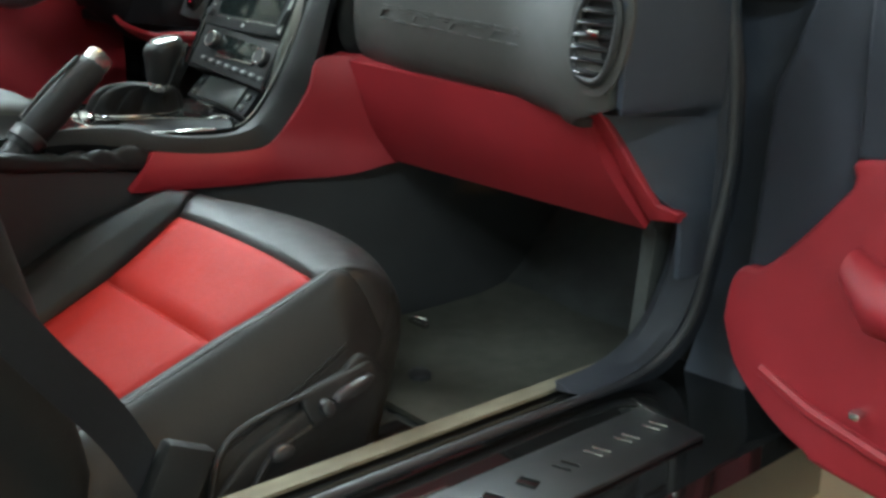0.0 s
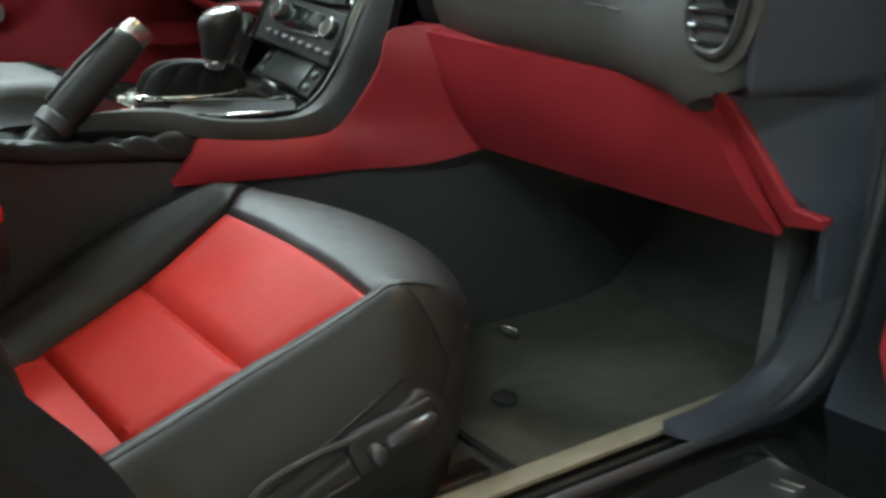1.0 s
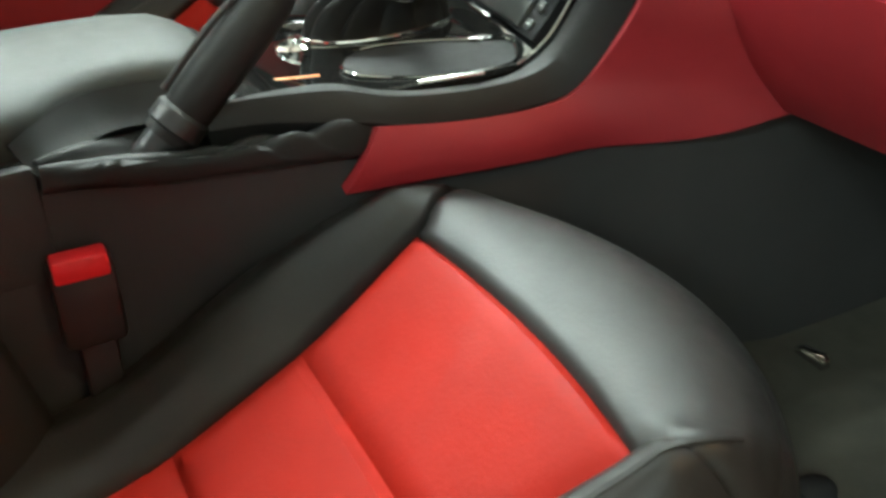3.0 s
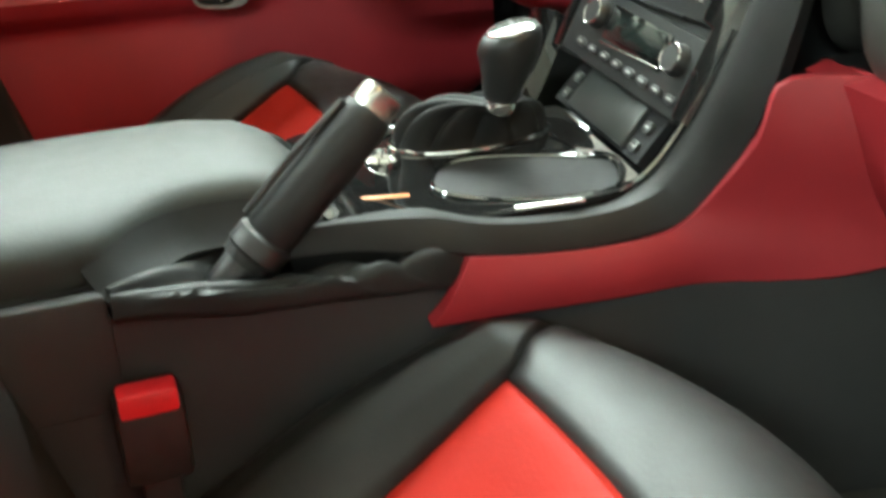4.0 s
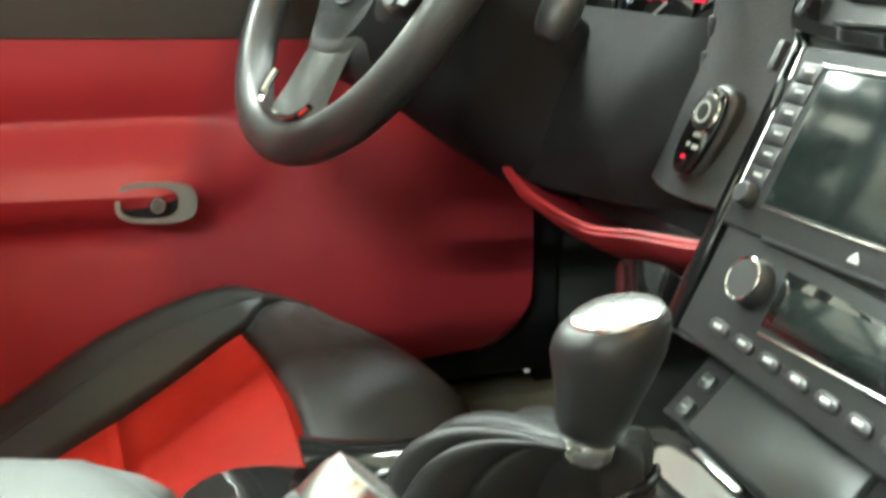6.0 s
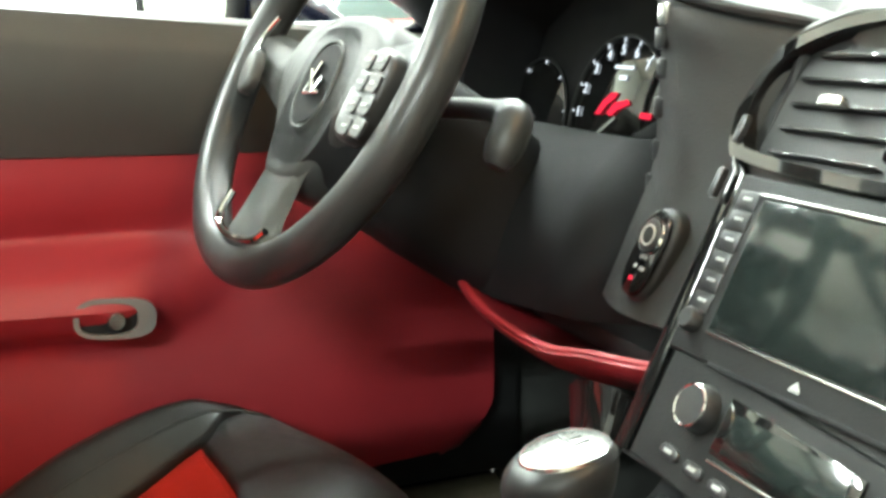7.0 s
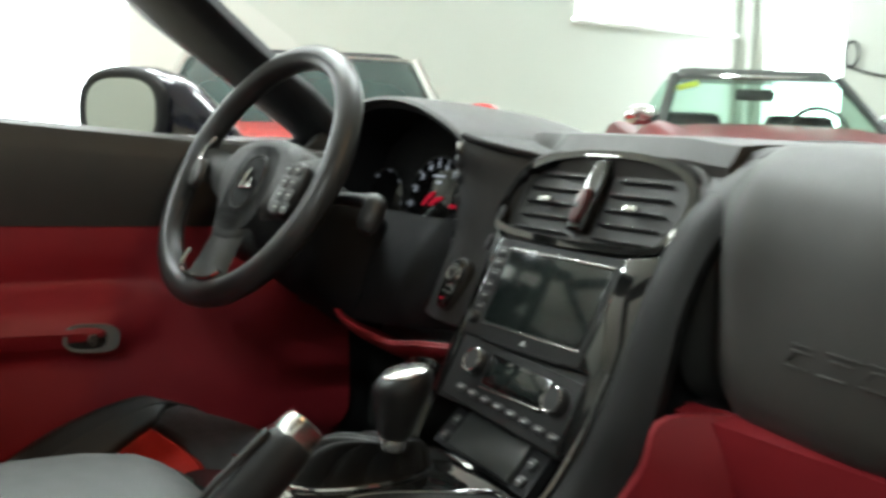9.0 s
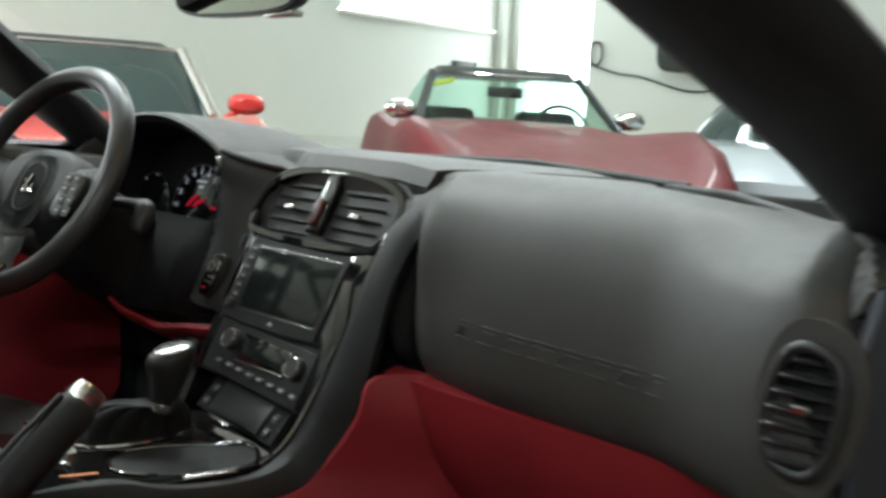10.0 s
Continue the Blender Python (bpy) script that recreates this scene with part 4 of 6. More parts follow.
mat_thing = thing("floor_mat", (0.43, 0.3, 0.168), "charcoal carpet floor mat in the passenger footwell", "floor mat")
part("carpet", sheet(lambda u, v: (0.2 + 0.43 * u, 0.08 + 0.5 * v, 0.179 + 0.004 * math.sin(u * 9) * math.sin(v * 7) + 0.1 * max(0, v - 0.85) ** 1.2), 18, 18, 0.009), MAT_CARPET, mat_thing)
part("fixing_knob", turned([(0.017, 0), (0.017, 0.006), (0.01, 0.011), (0.002, 0.011)], (0.43, 0.17, 0.18), (0, 0, 1), 20), RUBBER, mat_thing, "black round mat fixing")
# chrome bar added where a glint shows by the mat
rail_bar = thing("floor_glint_bar", (0.27, 0.3, 0.18), "thin bright metal bar added for a glint beside the floor mat", "metal bar")
part("bar", tube([(0.262, 0.296, 0.188), (0.268, 0.3, 0.193), (0.29, 0.308, 0.193), (0.295, 0.308, 0.188)], 0.003, 8), CHROME, rail_bar)
part("foot", box((0.278, 0.303, 0.185), (0.04, 0.012, 0.008), 0.002), SATIN, rail_bar)


# ---- centre console ----
console = thing("centre_console", (0, -0.1, 0.165), "black centre console with red side panel and gloss black top", "centre console")
part("tunnel", loft([[(-0.15 - f, y, 0.16), (-0.146 - f, y, h - 0.008), (-0.136 - f, y, h), (0.136 + f, y, h), (0.146 + f, y, h - 0.008), (0.15 + f, y, 0.16)] for y, f, h in ((-0.92, 0.0, 0.5), (-0.5, 0.0, 0.5), (-0.37, 0.0, 0.499), (-0.25, 0.0, 0.48), (-0.14, 0.0, 0.468), (-0.09, 0.0, 0.461), (0.0, 0.002, 0.452), (0.1, 0.012, 0.452), (0.2, 0.05, 0.46), (0.3, 0.075, 0.46), (0.84, 0.06, 0.46))]), CONSOLE_VINYL, console, "black vinyl tunnel")
RED_TOP = spline([(-0.105, 0.484, 0), (-0.05, 0.475, 0), (0.0, 0.471, 0), (0.05, 0.472, 0), (0.08, 0.479, 0), (0.1, 0.499, 0), (0.113, 0.53, 0), (0.122, 0.568, 0), (0.131, 0.614, 0), (0.195, 0.619, 0)], 4)
RED_LOW = spline([(-0.138, 0.437, 0), (-0.07, 0.434, 0), (0.0, 0.432, 0), (0.06, 0.431, 0), (0.11, 0.431, 0), (0.15, 0.432, 0), (0.185, 0.436, 0), (0.215, 0.443, 0), (0.245, 0.452, 0), (0.285, 0.46, 0)], 4)


def flare(y, z):
    return 0.149 + 0.012 * smooth(-0.1, 0.1, y) + 0.085 * smooth(0.08, 0.27, y) + 0.04 * smooth(0.48, 0.6, z)


def red_side(s, d=0.0):
    n = len(RED_TOP) - 1
    def at(u, v):
        i = min(int(u * n), n - 1)
        k = u * n - i
        t, b = RED_TOP[i].lerp(RED_TOP[i + 1], k), RED_LOW[i].lerp(RED_LOW[i + 1], k)
        p = t.lerp(b, v)
        return s * (flare(p.x, p.y) + 0.006 * math.sin(math.pi * v) + d), p.x, p.y
    return sheet(at, 40, 8, 0.012 * s)


part("side_panel", red_side(1), RED_VINYL, console, "red vinyl side panel")
RIM_IN = [(-0.24, 0.508), (-0.2, 0.514), (-0.16, 0.517), (-0.125, 0.515), (-0.09, 0.504), (-0.05, 0.496), (0.0, 0.492), (0.034, 0.493), (0.06, 0.502), (0.083, 0.521), (0.104, 0.555), (0.122, 0.592), (0.138, 0.632), (0.152, 0.672), (0.174, 0.73), (0.21, 0.785), (0.27, 0.822)]
RIM_OUT = [(-0.24, 0.5), (-0.195, 0.5), (-0.148, 0.494), (-0.107, 0.487), (-0.075, 0.478), (-0.04, 0.474), (0.0, 0.471), (0.045, 0.472), (0.079, 0.479), (0.101, 0.499), (0.114, 0.53), (0.123, 0.567), (0.13, 0.605), (0.14, 0.65), (0.162, 0.715), (0.206, 0.772), (0.27, 0.812)]
RIM_X = [(0.1, 0.128), (0.103, 0.136), (0.107, 0.146), (0.111, 0.152), (0.118, 0.153), (0.122, 0.154), (0.123, 0.156), (0.125, 0.158), (0.127, 0.164), (0.131, 0.173), (0.137, 0.187), (0.143, 0.202), (0.148, 0.211), (0.151, 0.214), (0.155, 0.212), (0.158, 0.208), (0.16, 0.205)]


def rim_sweep(s, first=0, last=17):
    rings = []
    for (yi, zi), (yo, zo), (xi, xo) in list(zip(RIM_IN, RIM_OUT, RIM_X))[first:last]:
        a, b = Vector((xi, yi, zi)), Vector((xo, yo, zo))
        d = b - a
        n = Vector((0.35, -0.75, 0.55)) if zi > 0.56 else Vector((0.45, -0.25, 0.85))
        n = n.normalized() * (1 - 0.3 * smooth(0.6, 0.74, zi))
        ring = [a - n * 0.02, a, a + d * 0.18 + n * 0.010, a + d * 0.45 + n * 0.016, a + d * 0.75 + n * 0.012, b + n * 0.003, b - n * 0.02]
        rings.append([(s * p.x, p.y, p.z) for p in ring])
    fine = []
    cols = [spline([r[j] for r in rings], 4) for j in range(7)]
    for i in range(len(cols[0])):
        fine.append([c[i] for c in cols])
    return loft(fine)


for s in (1,):
    # metal line added for the row of glints along the pad
    part("edge_glint", tube(spline([(s * (x[0] - 0.004), p[0] - 0.002, p[1] + 0.003) for x, p in zip(RIM_X[5:13], RIM_IN[5:13])], 4), 0.0016, 8), GLINT, console, "thin metal line added for glints on the inner edge")
part("rim_pad", rim_sweep(1), RIM_VINYL, console, "soft dark grey edge pad")
part("rim_pad", rim_sweep(-1, 3, 12), PIANO_BLACK, console, "gloss black edge trim")

# gloss top plate with the cup holder cut in
CUP = (0.044, -0.002)
cup_out = oval(0.083, 0.051, 80, CUP[0], CUP[1], radians(66), 2.5)


def plate_edge(cx, cy):
    """The plate's rounded outline in the direction of (cx, cy) from the cup's centre."""
    lo, hi = 0.0, 0.4
    for _ in range(30):
        r = (lo + hi) / 2
        x, y = CUP[0] + r * cx, CUP[1] + r * cy
        if abs(x / 0.127) ** 5 + abs((y + 0.05) / 0.152) ** 5 < 1:
            lo = r
        else:
            hi = r
    return CUP[0] + lo * cx, CUP[1] + lo * cy


plate_out = [plate_edge(*(Vector((x - CUP[0], y - CUP[1])).normalized())) for x, y in cup_out]


def console_top(a, b, d):
    return a, b, 0.491 + 0.014 * smooth(-0.09, -0.17, b) + 0.012 * smooth(0.06, 0.1, b) + 0.007 * smooth(0.1, 0.127, a) + d


plate_rings = []
for k in range(9):
    f = k / 8
    lift = 0.0035 * math.sin(min(1.0, f * 5) * math.pi / 2)
    plate_rings.append([console_top(ix + (ox - ix) * f, iy + (oy - iy) * f, 0.0015 + lift) for (ix, iy), (ox, oy) in zip(cup_out, plate_out)])
plate_rings.append([console_top(ox, oy, -0.004) for ox, oy in plate_out])
part("gloss_plate", loft(plate_rings, caps=False), PIANO_BLACK, console, "gloss black top plate", 60)
holder = part("cup_holder", loft([[console_top(x, y, 0.003) for x, y in cup_out], [(x, y, 0.484) for x, y in oval(0.08, 0.049, 80, *CUP, radians(66), 2.5)], [(x, y, 0.479) for x, y in oval(0.074, 0.044, 80, *CUP, radians(66), 2.5)], [(x, y, 0.477) for x, y in oval(0.01, 0.01, 80, *CUP, radians(66))]], caps=True), RIM_VINYL, console, "black oval cup holder")
# gloss black rim, given metal for its broken glints
part("cup_rim_glint", tube([console_top(x, y, 0.004) for x, y in oval(0.084, 0.052, 80, *CUP, radians(66), 2.5)], 0.0019, 8, closed=True), GLINT, holder, "shiny dark rim")
part("lighter_socket", turned([(0.018, 0), (0.018, 0.006), (0.014, 0.009), (0.012, 0.004), (0.002, 0.004)], (-0.04, -0.11, 0.498), (0, 0, 1), 24), CHROME, console, "chrome socket ring")
part("warning_label", box((0.06, -0.143, 0.508), (0.006, 0.048, 0.001), 0.0003, Euler((radians(-2), 0, radians(-10))).to_matrix()), AMBER_PRINT, console, "amber printed label")
# satin strip drawn in for the glint along the plate's raised edge
part("plate_glint", box((0.126, -0.018, 0.5035), (0.006, 0.062, 0.005), 0.002, Euler((0, 0, radians(-10))).to_matrix()), SATIN, console, "thin satin strip put in for a glint on the plate's edge")

flank_rows = [(Vector((x[0] + 0.004, p[0], p[1])), Vector((x[0] - 0.036, p[0] + 0.014, p[1] - 0.008))) for x, p in list(zip(RIM_X, RIM_IN))[7:14]]
flank_cols = [spline([q.lerp(r, f) + Vector((0, 0, -0.006 * math.sin(f * math.pi))) for q, r in flank_rows], 4) for f in (0.0, 0.2, 0.5, 0.8, 1.0)]
part("gloss_flank", loft([list(r) for r in zip(*flank_cols)], closed=False), PIANO_BLACK, console, "gloss black strip rising beside the tray", 60)

# armrest lid, its corner scooped out round the brake lever
def lid_ring(y, hl, hr, top, low):
    pts = [(-hl, low), (-hl - 0.004, low + 0.02), (-hl + 0.012, top - 0.016), (-hl * 0.62, top - 0.003), (0, top), (hr * 0.6, top - 0.003), (hr * 0.86, top - 0.008), (hr, top - 0.022), (hr + 0.001, low)]
    return [(p.x, y, p.y) for p in spline([(a, b, 0) for a, b in pts], 3)]


LID_LEFT = [(-0.92, 0.128), (-0.42, 0.127), (-0.34, 0.124), (-0.28, 0.117), (-0.24, 0.104), (-0.215, 0.085), (-0.2, 0.06), (-0.195, 0.03)]
LID_RIGHT = [(-0.92, 0.131), (-0.4, 0.13), (-0.375, 0.124), (-0.36, 0.115), (-0.348, 0.104), (-0.335, 0.094), (-0.315, 0.084), (-0.29, 0.079), (-0.24, 0.078), (-0.22, 0.07), (-0.205, 0.05), (-0.195, 0.03)]
LID_TOP = [(-0.92, 0.545), (-0.6, 0.553), (-0.42, 0.558), (-0.28, 0.559), (-0.24, 0.556), (-0.215, 0.547), (-0.2, 0.533), (-0.195, 0.52)]
lid_y = [-0.92, -0.75, -0.6, -0.5, -0.42, -0.4, -0.388, -0.375, -0.367, -0.36, -0.354, -0.348, -0.342, -0.335, -0.326, -0.315, -0.3, -0.28, -0.26, -0.24, -0.23, -0.22, -0.212, -0.205, -0.2, -0.195]
lid = part("armrest_lid", loft([lid_ring(y, lerp_table(LID_LEFT, y), lerp_table(LID_RIGHT, y), lerp_table(LID_TOP, y), 0.512) for y in lid_y]), LID_VINYL, console, "padded grey vinyl armrest lid", 70)
SCOOP_FOOT = spline([(0.151, -0.374, 0.5), (0.146, -0.358, 0.503), (0.128, -0.342, 0.506), (0.114, -0.325, 0.507), (0.103, -0.305, 0.507), (0.099, -0.27, 0.505), (0.096, -0.232, 0.503), (0.078, -0.198, 0.502)], 4)
SCOOP_TOP = spline([(0.131, -0.388, 0.528), (0.122, -0.37, 0.536), (0.106, -0.351, 0.541), (0.095, -0.335, 0.542), (0.084, -0.311, 0.542), (0.079, -0.27, 0.54), (0.077, -0.235, 0.534), (0.06, -0.205, 0.516)], 4)


def scoop(u, v):
    f = u * (len(SCOOP_TOP) - 1)
    i = min(int(f), len(SCOOP_TOP) - 2)
    a, b = SCOOP_TOP[i].lerp(SCOOP_TOP[i + 1], f - i), SCOOP_FOOT[i].lerp(SCOOP_FOOT[i + 1], f - i)
    p = (a - Vector((0.004, 0.002, 0.006))).lerp(b, v)
    return p.x, p.y, p.z - 0.003 * math.sin(math.pi * v)


# darker vinyl than the lid paints in the shade of this steep cheek
part("brake_scoop", sheet(scoop, 40, 12, 0.006), RIM_VINYL, console, "concave cheek beside the brake lever, darkened for shade")
part("lid_base", loft([[(-wl, y, 0.47), (-wl, y, 0.512), (wr, y, 0.512), (wr, y, 0.47)] for y, wl, wr in ((-0.92, 0.136, 0.136), (-0.38, 0.136, 0.134), (-0.36, 0.136, 0.114), (-0.33, 0.134, 0.094), (-0.3, 0.128, 0.082), (-0.24, 0.1, 0.078), (-0.205, 0.05, 0.045))]), CONSOLE_VINYL, console)
part("storage_side", box((0.142, -0.645, 0.463), (0.016, 0.54, 0.098), 0.006), CONSOLE_VINYL, console)
part("storage_side", box((-0.142, -0.645, 0.463), (0.016, 0.54, 0.098), 0.006), CONSOLE_VINYL, console)
# brake surround, a soft leather shroud with folds
GAITER_CUT = spline([(0.06, -0.004, 0), (0.082, 0.0, 0), (0.104, -0.009, 0), (0.12, -0.012, 0), (0.135, -0.005, 0), (0.148, -0.008, 0), (0.156, -0.015, 0), (0.1575, -0.021, 0), (0.152, -0.025, 0), (0.142, -0.026, 0)], 5)


def shroud(u, v):
    f = v * (len(GAITER_CUT) - 1)
    i = min(int(f), len(GAITER_CUT) - 2)
    c = GAITER_CUT[i].lerp(GAITER_CUT[i + 1], f - i)
    y = -0.374 + 0.287 * u
    inner = lerp_table([(-0.374, 0.145), (-0.342, 0.121), (-0.325, 0.107), (-0.305, 0.096), (-0.25, 0.09), (-0.2, 0.085)], y)
    x = inner + (c.x - 0.06) * (0.158 - inner) / 0.098
    crest = 0.51 - 0.012 * u - 0.012 * u * u + 0.012 * smooth(0.35, 0.0, u) * v
    top = smooth(0.9, 0.62, v) * smooth(0.0, 0.12, v)
    hole = -0.03 * math.exp(-((x - 0.118) / 0.022) ** 2 - ((y + 0.262) / 0.04) ** 2)
    pleats = 0.0
    for c0, lean, w, h in ((0.47, 0.5, 0.05, 0.005), (0.56, 0.46, 0.04, -0.008), (0.66, 0.4, 0.045, 0.006), (0.75, 0.3, 0.038, -0.007), (0.85, 0.2, 0.045, 0.004)):
        e = (u - c0 - lean * (v - 0.5) - 0.03 * math.sin(v * 9)) / w
        pleats += h * math.exp(-e * e)
    roll = 0.006 * math.exp(-((v - 0.6 - 0.1 * math.sin(u * 4.2)) / 0.06) ** 2) * smooth(0.02, 0.2, u)
    crease = -0.008 * math.exp(-((v - 0.47 - 0.12 * math.sin(u * 4.2 + 0.5)) / 0.05) ** 2) * smooth(0.1, 0.3, u)
    sag = 0.002 * math.sin(u * 12 + v * 7)
    front = smooth(0.38, 0.52, u) * smooth(1.0, 0.9, u)
    z = crest + c.y + (hole + 0.5 * pleats * front + sag) * top + (roll + crease) * smooth(0.95, 0.8, v)
    return x - 0.012 * smooth(0.8, 1.0, u) * v, y, z


brake = thing("parking_brake", (0.115, -0.25, 0.47), "black padded parking brake lever with a silver button", "parking brake")
part("gaiter", sheet(shroud, 100, 60, 0.004), GAITER, brake, "creased black leather gaiter")
bA, bB = Vector((0.118, -0.266, 0.505)), Vector((0.114, -0.163, 0.604))
ax = (bB - bA).normalized()
def along(k, off=(0, 0, 0)):
    return bA.lerp(bB, k) + Vector(off)
part("grip", tube([along(k) for k in (-0.05, 0.06, 0.1, 0.16, 0.4, 0.7, 0.92, 0.98, 1.0)], [0.021, 0.022, 0.0185, 0.0205, 0.0215, 0.0215, 0.0205, 0.019, 0.0165], 20, 1.12, up=(1, 0, 0)), RIM_VINYL, brake, "black padded grip")
part("collar", tube([along(k) for k in (0.0, 0.02, 0.12, 0.14)], [0.021, 0.0235, 0.0235, 0.021], 20, 1.12, up=(1, 0, 0)), HARD_BLACK, brake, "black collar")
bs = ax.cross(Vector((0, 0.7, -0.7))).normalized()
bt = ax.cross(bs)
part("button", loft([[tuple(along(k) + bs * p + bt * q) for p, q in oval(w, h, 24, 0, 0, 0, 4.0)] for k, w, h in ((0.96, 0.0135, 0.0165), (1.0, 0.0142, 0.0172), (1.085, 0.0138, 0.0165), (1.12, 0.0125, 0.015), (1.13, 0.0095, 0.0115))]), SATIN, brake, "satin silver release button")
part("grip_rib", tube([along(0.2, (0, -0.021, 0.016)), along(0.6, (0, -0.022, 0.016)), along(0.99, (0, -0.02, 0.012))], 0.003, 8), HARD_BLACK, brake)
part("lever", tube([along(-0.35), along(0.0)], 0.018, 12), HARD_BLACK, brake)

# gear lever
gear = thing("gear_lever", (-0.02, 0.0, 0.49), "gear lever with black leather knob, silver cap and leather gaiter", "gear lever")
gb = (-0.076, -0.006)
folds = []
for k in range(19):
    t = k / 18
    ring = []
    for j in range(120):
        a = 2 * math.pi * j / 120
        r = 1 - t ** 1.7
        pleat = 0.3 - 1.2 * (1 - abs(math.sin(a * 4.5 + 0.9 + 0.7 * math.sin(a)))) ** 1.5
        wob = 1 + 0.17 * pleat * math.sin(math.pi * min(1, t * 1.05) ** 0.9)
        cx = gb[0] + (-0.021 - gb[0]) * t ** 1.7
        cy = gb[1] + (0.004 - gb[1]) * t ** 1.7
        bag = 0.012 * math.sin(math.pi * t) * (0.5 - 0.5 * math.sin(a))
        ring.append((cx + (0.029 * r + 0.013) * wob * math.cos(a), cy + (0.067 * r + 0.013) * wob * math.sin(a), 0.494 + 0.05 * (1 - (1 - t) ** 1.5) + bag + 0.006 * pleat * math.sin(math.pi * t)))
    folds.append(ring)
part("gaiter", loft(folds), SHIFT_LEATHER, gear, "creased black leather gaiter")
part("gaiter_ring", tube([(gb[0] + 0.044 * math.cos(a), gb[1] + 0.084 * math.sin(a), 0.4975) for a in [2 * math.pi * k / 48 for k in range(48)]], 0.0026, 8, closed=True), CHROME, gear, "chrome gaiter ring")
kA, kB = Vector((-0.021, 0.002, 0.54)), Vector((-0.018, 0.014, 0.612))
kn = (kB - kA).normalized()
part("collar", turned([(0.012, -0.004), (0.015, 0), (0.015, 0.008), (0.012, 0.01)], kA, kn, 24), CHROME, gear, "chrome collar")
tilt = (kn + Vector((-0.1, -0.34, 0))).normalized()


def knob_ring(h, r, lean):
    n = kn.lerp(tilt, lean).normalized()
    side = n.cross(Vector((0, 1, 0))).normalized()
    fwd = side.cross(n)
    c = kA + kn * h
    return [c + side * (r * math.cos(a)) + fwd * (r * 1.06 * math.sin(a)) for a in [2 * math.pi * k / 36 for k in range(36)]]


part("knob", loft([knob_ring(*q) for q in ((0.008, 0.0135, 0), (0.014, 0.0175, 0), (0.03, 0.0205, 0.1), (0.044, 0.0245, 0.3), (0.056, 0.0278, 0.6), (0.065, 0.0282, 0.85), (0.071, 0.0268, 1.0), (0.0745, 0.0235, 1.0))]), KNOB_LEATHER, gear, "black leather knob")
part("cap", loft([knob_ring(*q) for q in ((0.0735, 0.0228, 1.0), (0.0765, 0.0225, 1.0), (0.0785, 0.0195, 1.0), (0.0803, 0.012, 1.0), (0.0808, 0.001, 1.0))]), SATIN, gear, "satin silver cap")
kx = tilt.cross(Vector((0, 1, 0))).normalized()
ky = kx.cross(tilt) * -1
KROT = Matrix((kx, ky, tilt)).transposed()
for dx in (-0.008, 0, 0.008):
    part("shift_mark", box(tuple(kA + kn * 0.0795 + kx * dx + tilt * 0.0008), (0.0012, 0.018, 0.0015), 0.0003, KROT), HARD_BLACK, gear, "dark shift pattern line")
part("shift_mark", box(tuple(kA + kn * 0.08 + tilt * 0.0006), (0.018, 0.0012, 0.0015), 0.0003, KROT), HARD_BLACK, gear, "dark shift pattern line")


# ---- centre stack ----
SO, SV, SN = Vector((0, 0.115, 0.56)), Vector((0, 0.45, 0.893)), Vector((0, -0.893, 0.45))


def st(x, v, d=0.0):
    return tuple(SO + Vector((x, 0, 0)) + SV * v + SN * d)


SROT = Matrix(((1, 0, 0), (0, SV.y, SN.y), (0, SV.z, SN.z)))


def st_box(x, v, d, w, h, depth, bev=0.0015):
    return box(st(x, v, d), (w, h, depth), bev, SROT)


stack = thing("centre_stack", (0, 0.14, 0.5), "gloss black centre stack with vents, navigation screen and climate controls", "centre stack")
part("backing", prism([(-0.122, -0.002), (0.122, -0.002), (0.124, 0.06), (0.13, 0.19), (0.158, 0.235), (0.158, 0.285), (-0.15, 0.285), (-0.15, 0.235), (-0.13, 0.19), (-0.124, 0.06)], st, -0.05), HARD_BLACK, stack)
# upper vent pod with arched top
arch = [(-0.132, 0.198), (-0.14, 0.21), (-0.145, 0.235), (-0.138, 0.262), (-0.12, 0.28), (-0.085, 0.294), (-0.04, 0.301), (0.01, 0.303), (0.06, 0.301), (0.105, 0.294), (0.14, 0.281), (0.156, 0.262), (0.158, 0.235), (0.146, 0.21), (0.135, 0.198), (0.09, 0.193), (0.0, 0.19), (-0.09, 0.193)]
arch = [(p.x, p.y) for p in spline([(*p, 0) for p in arch + arch[:1]], 3)][:-1]
inner_arch = [(0.005 + (a - 0.005) * 0.93, 0.246 + (b - 0.246) * 0.86) for a, b in arch]
pod = part("vent_pod", ring_plate(arch, inner_arch, st, 0.012), PIANO_BLACK, stack, "gloss black vent surround")
part("pod_back", prism(inner_arch, lambda a, b, d: st(a, b, d - 0.012), 0.004), CLUSTER_BLACK, pod)
part("arch_lip", tube([st(a * 1.045, 0.246 + (b - 0.246) * 1.1, 0.004) for a, b in arch[6:40]], 0.005, 8), DASH_VINYL, stack, "padded arch lip")
for side in (-1, 1):
    for k in range(5):
        v = 0.207 + 0.0165 * k
        w = 0.09 if k < 4 else 0.078
        x0 = 0.004 + side * 0.067
        blade = part("vent_slat", box(st(x0, v, -0.001), (w, 0.0015, 0.011), 0.0006, SROT @ Euler((radians(8), 0, 0)).to_matrix()), CLUSTER_BLACK, pod, "black vent slat")
        part("slat_edge", box(st(x0, v + 0.0003, 0.0048), (w, 0.001, 0.001), 0.0003, SROT), PIANO_BLACK, blade, "thin glossy front edge")
    part("vent_tab", st_box(0.005 + side * 0.07, 0.24, 0.011, 0.02, 0.007, 0.008, 0.002), SATIN, pod, "small silver vent tab")
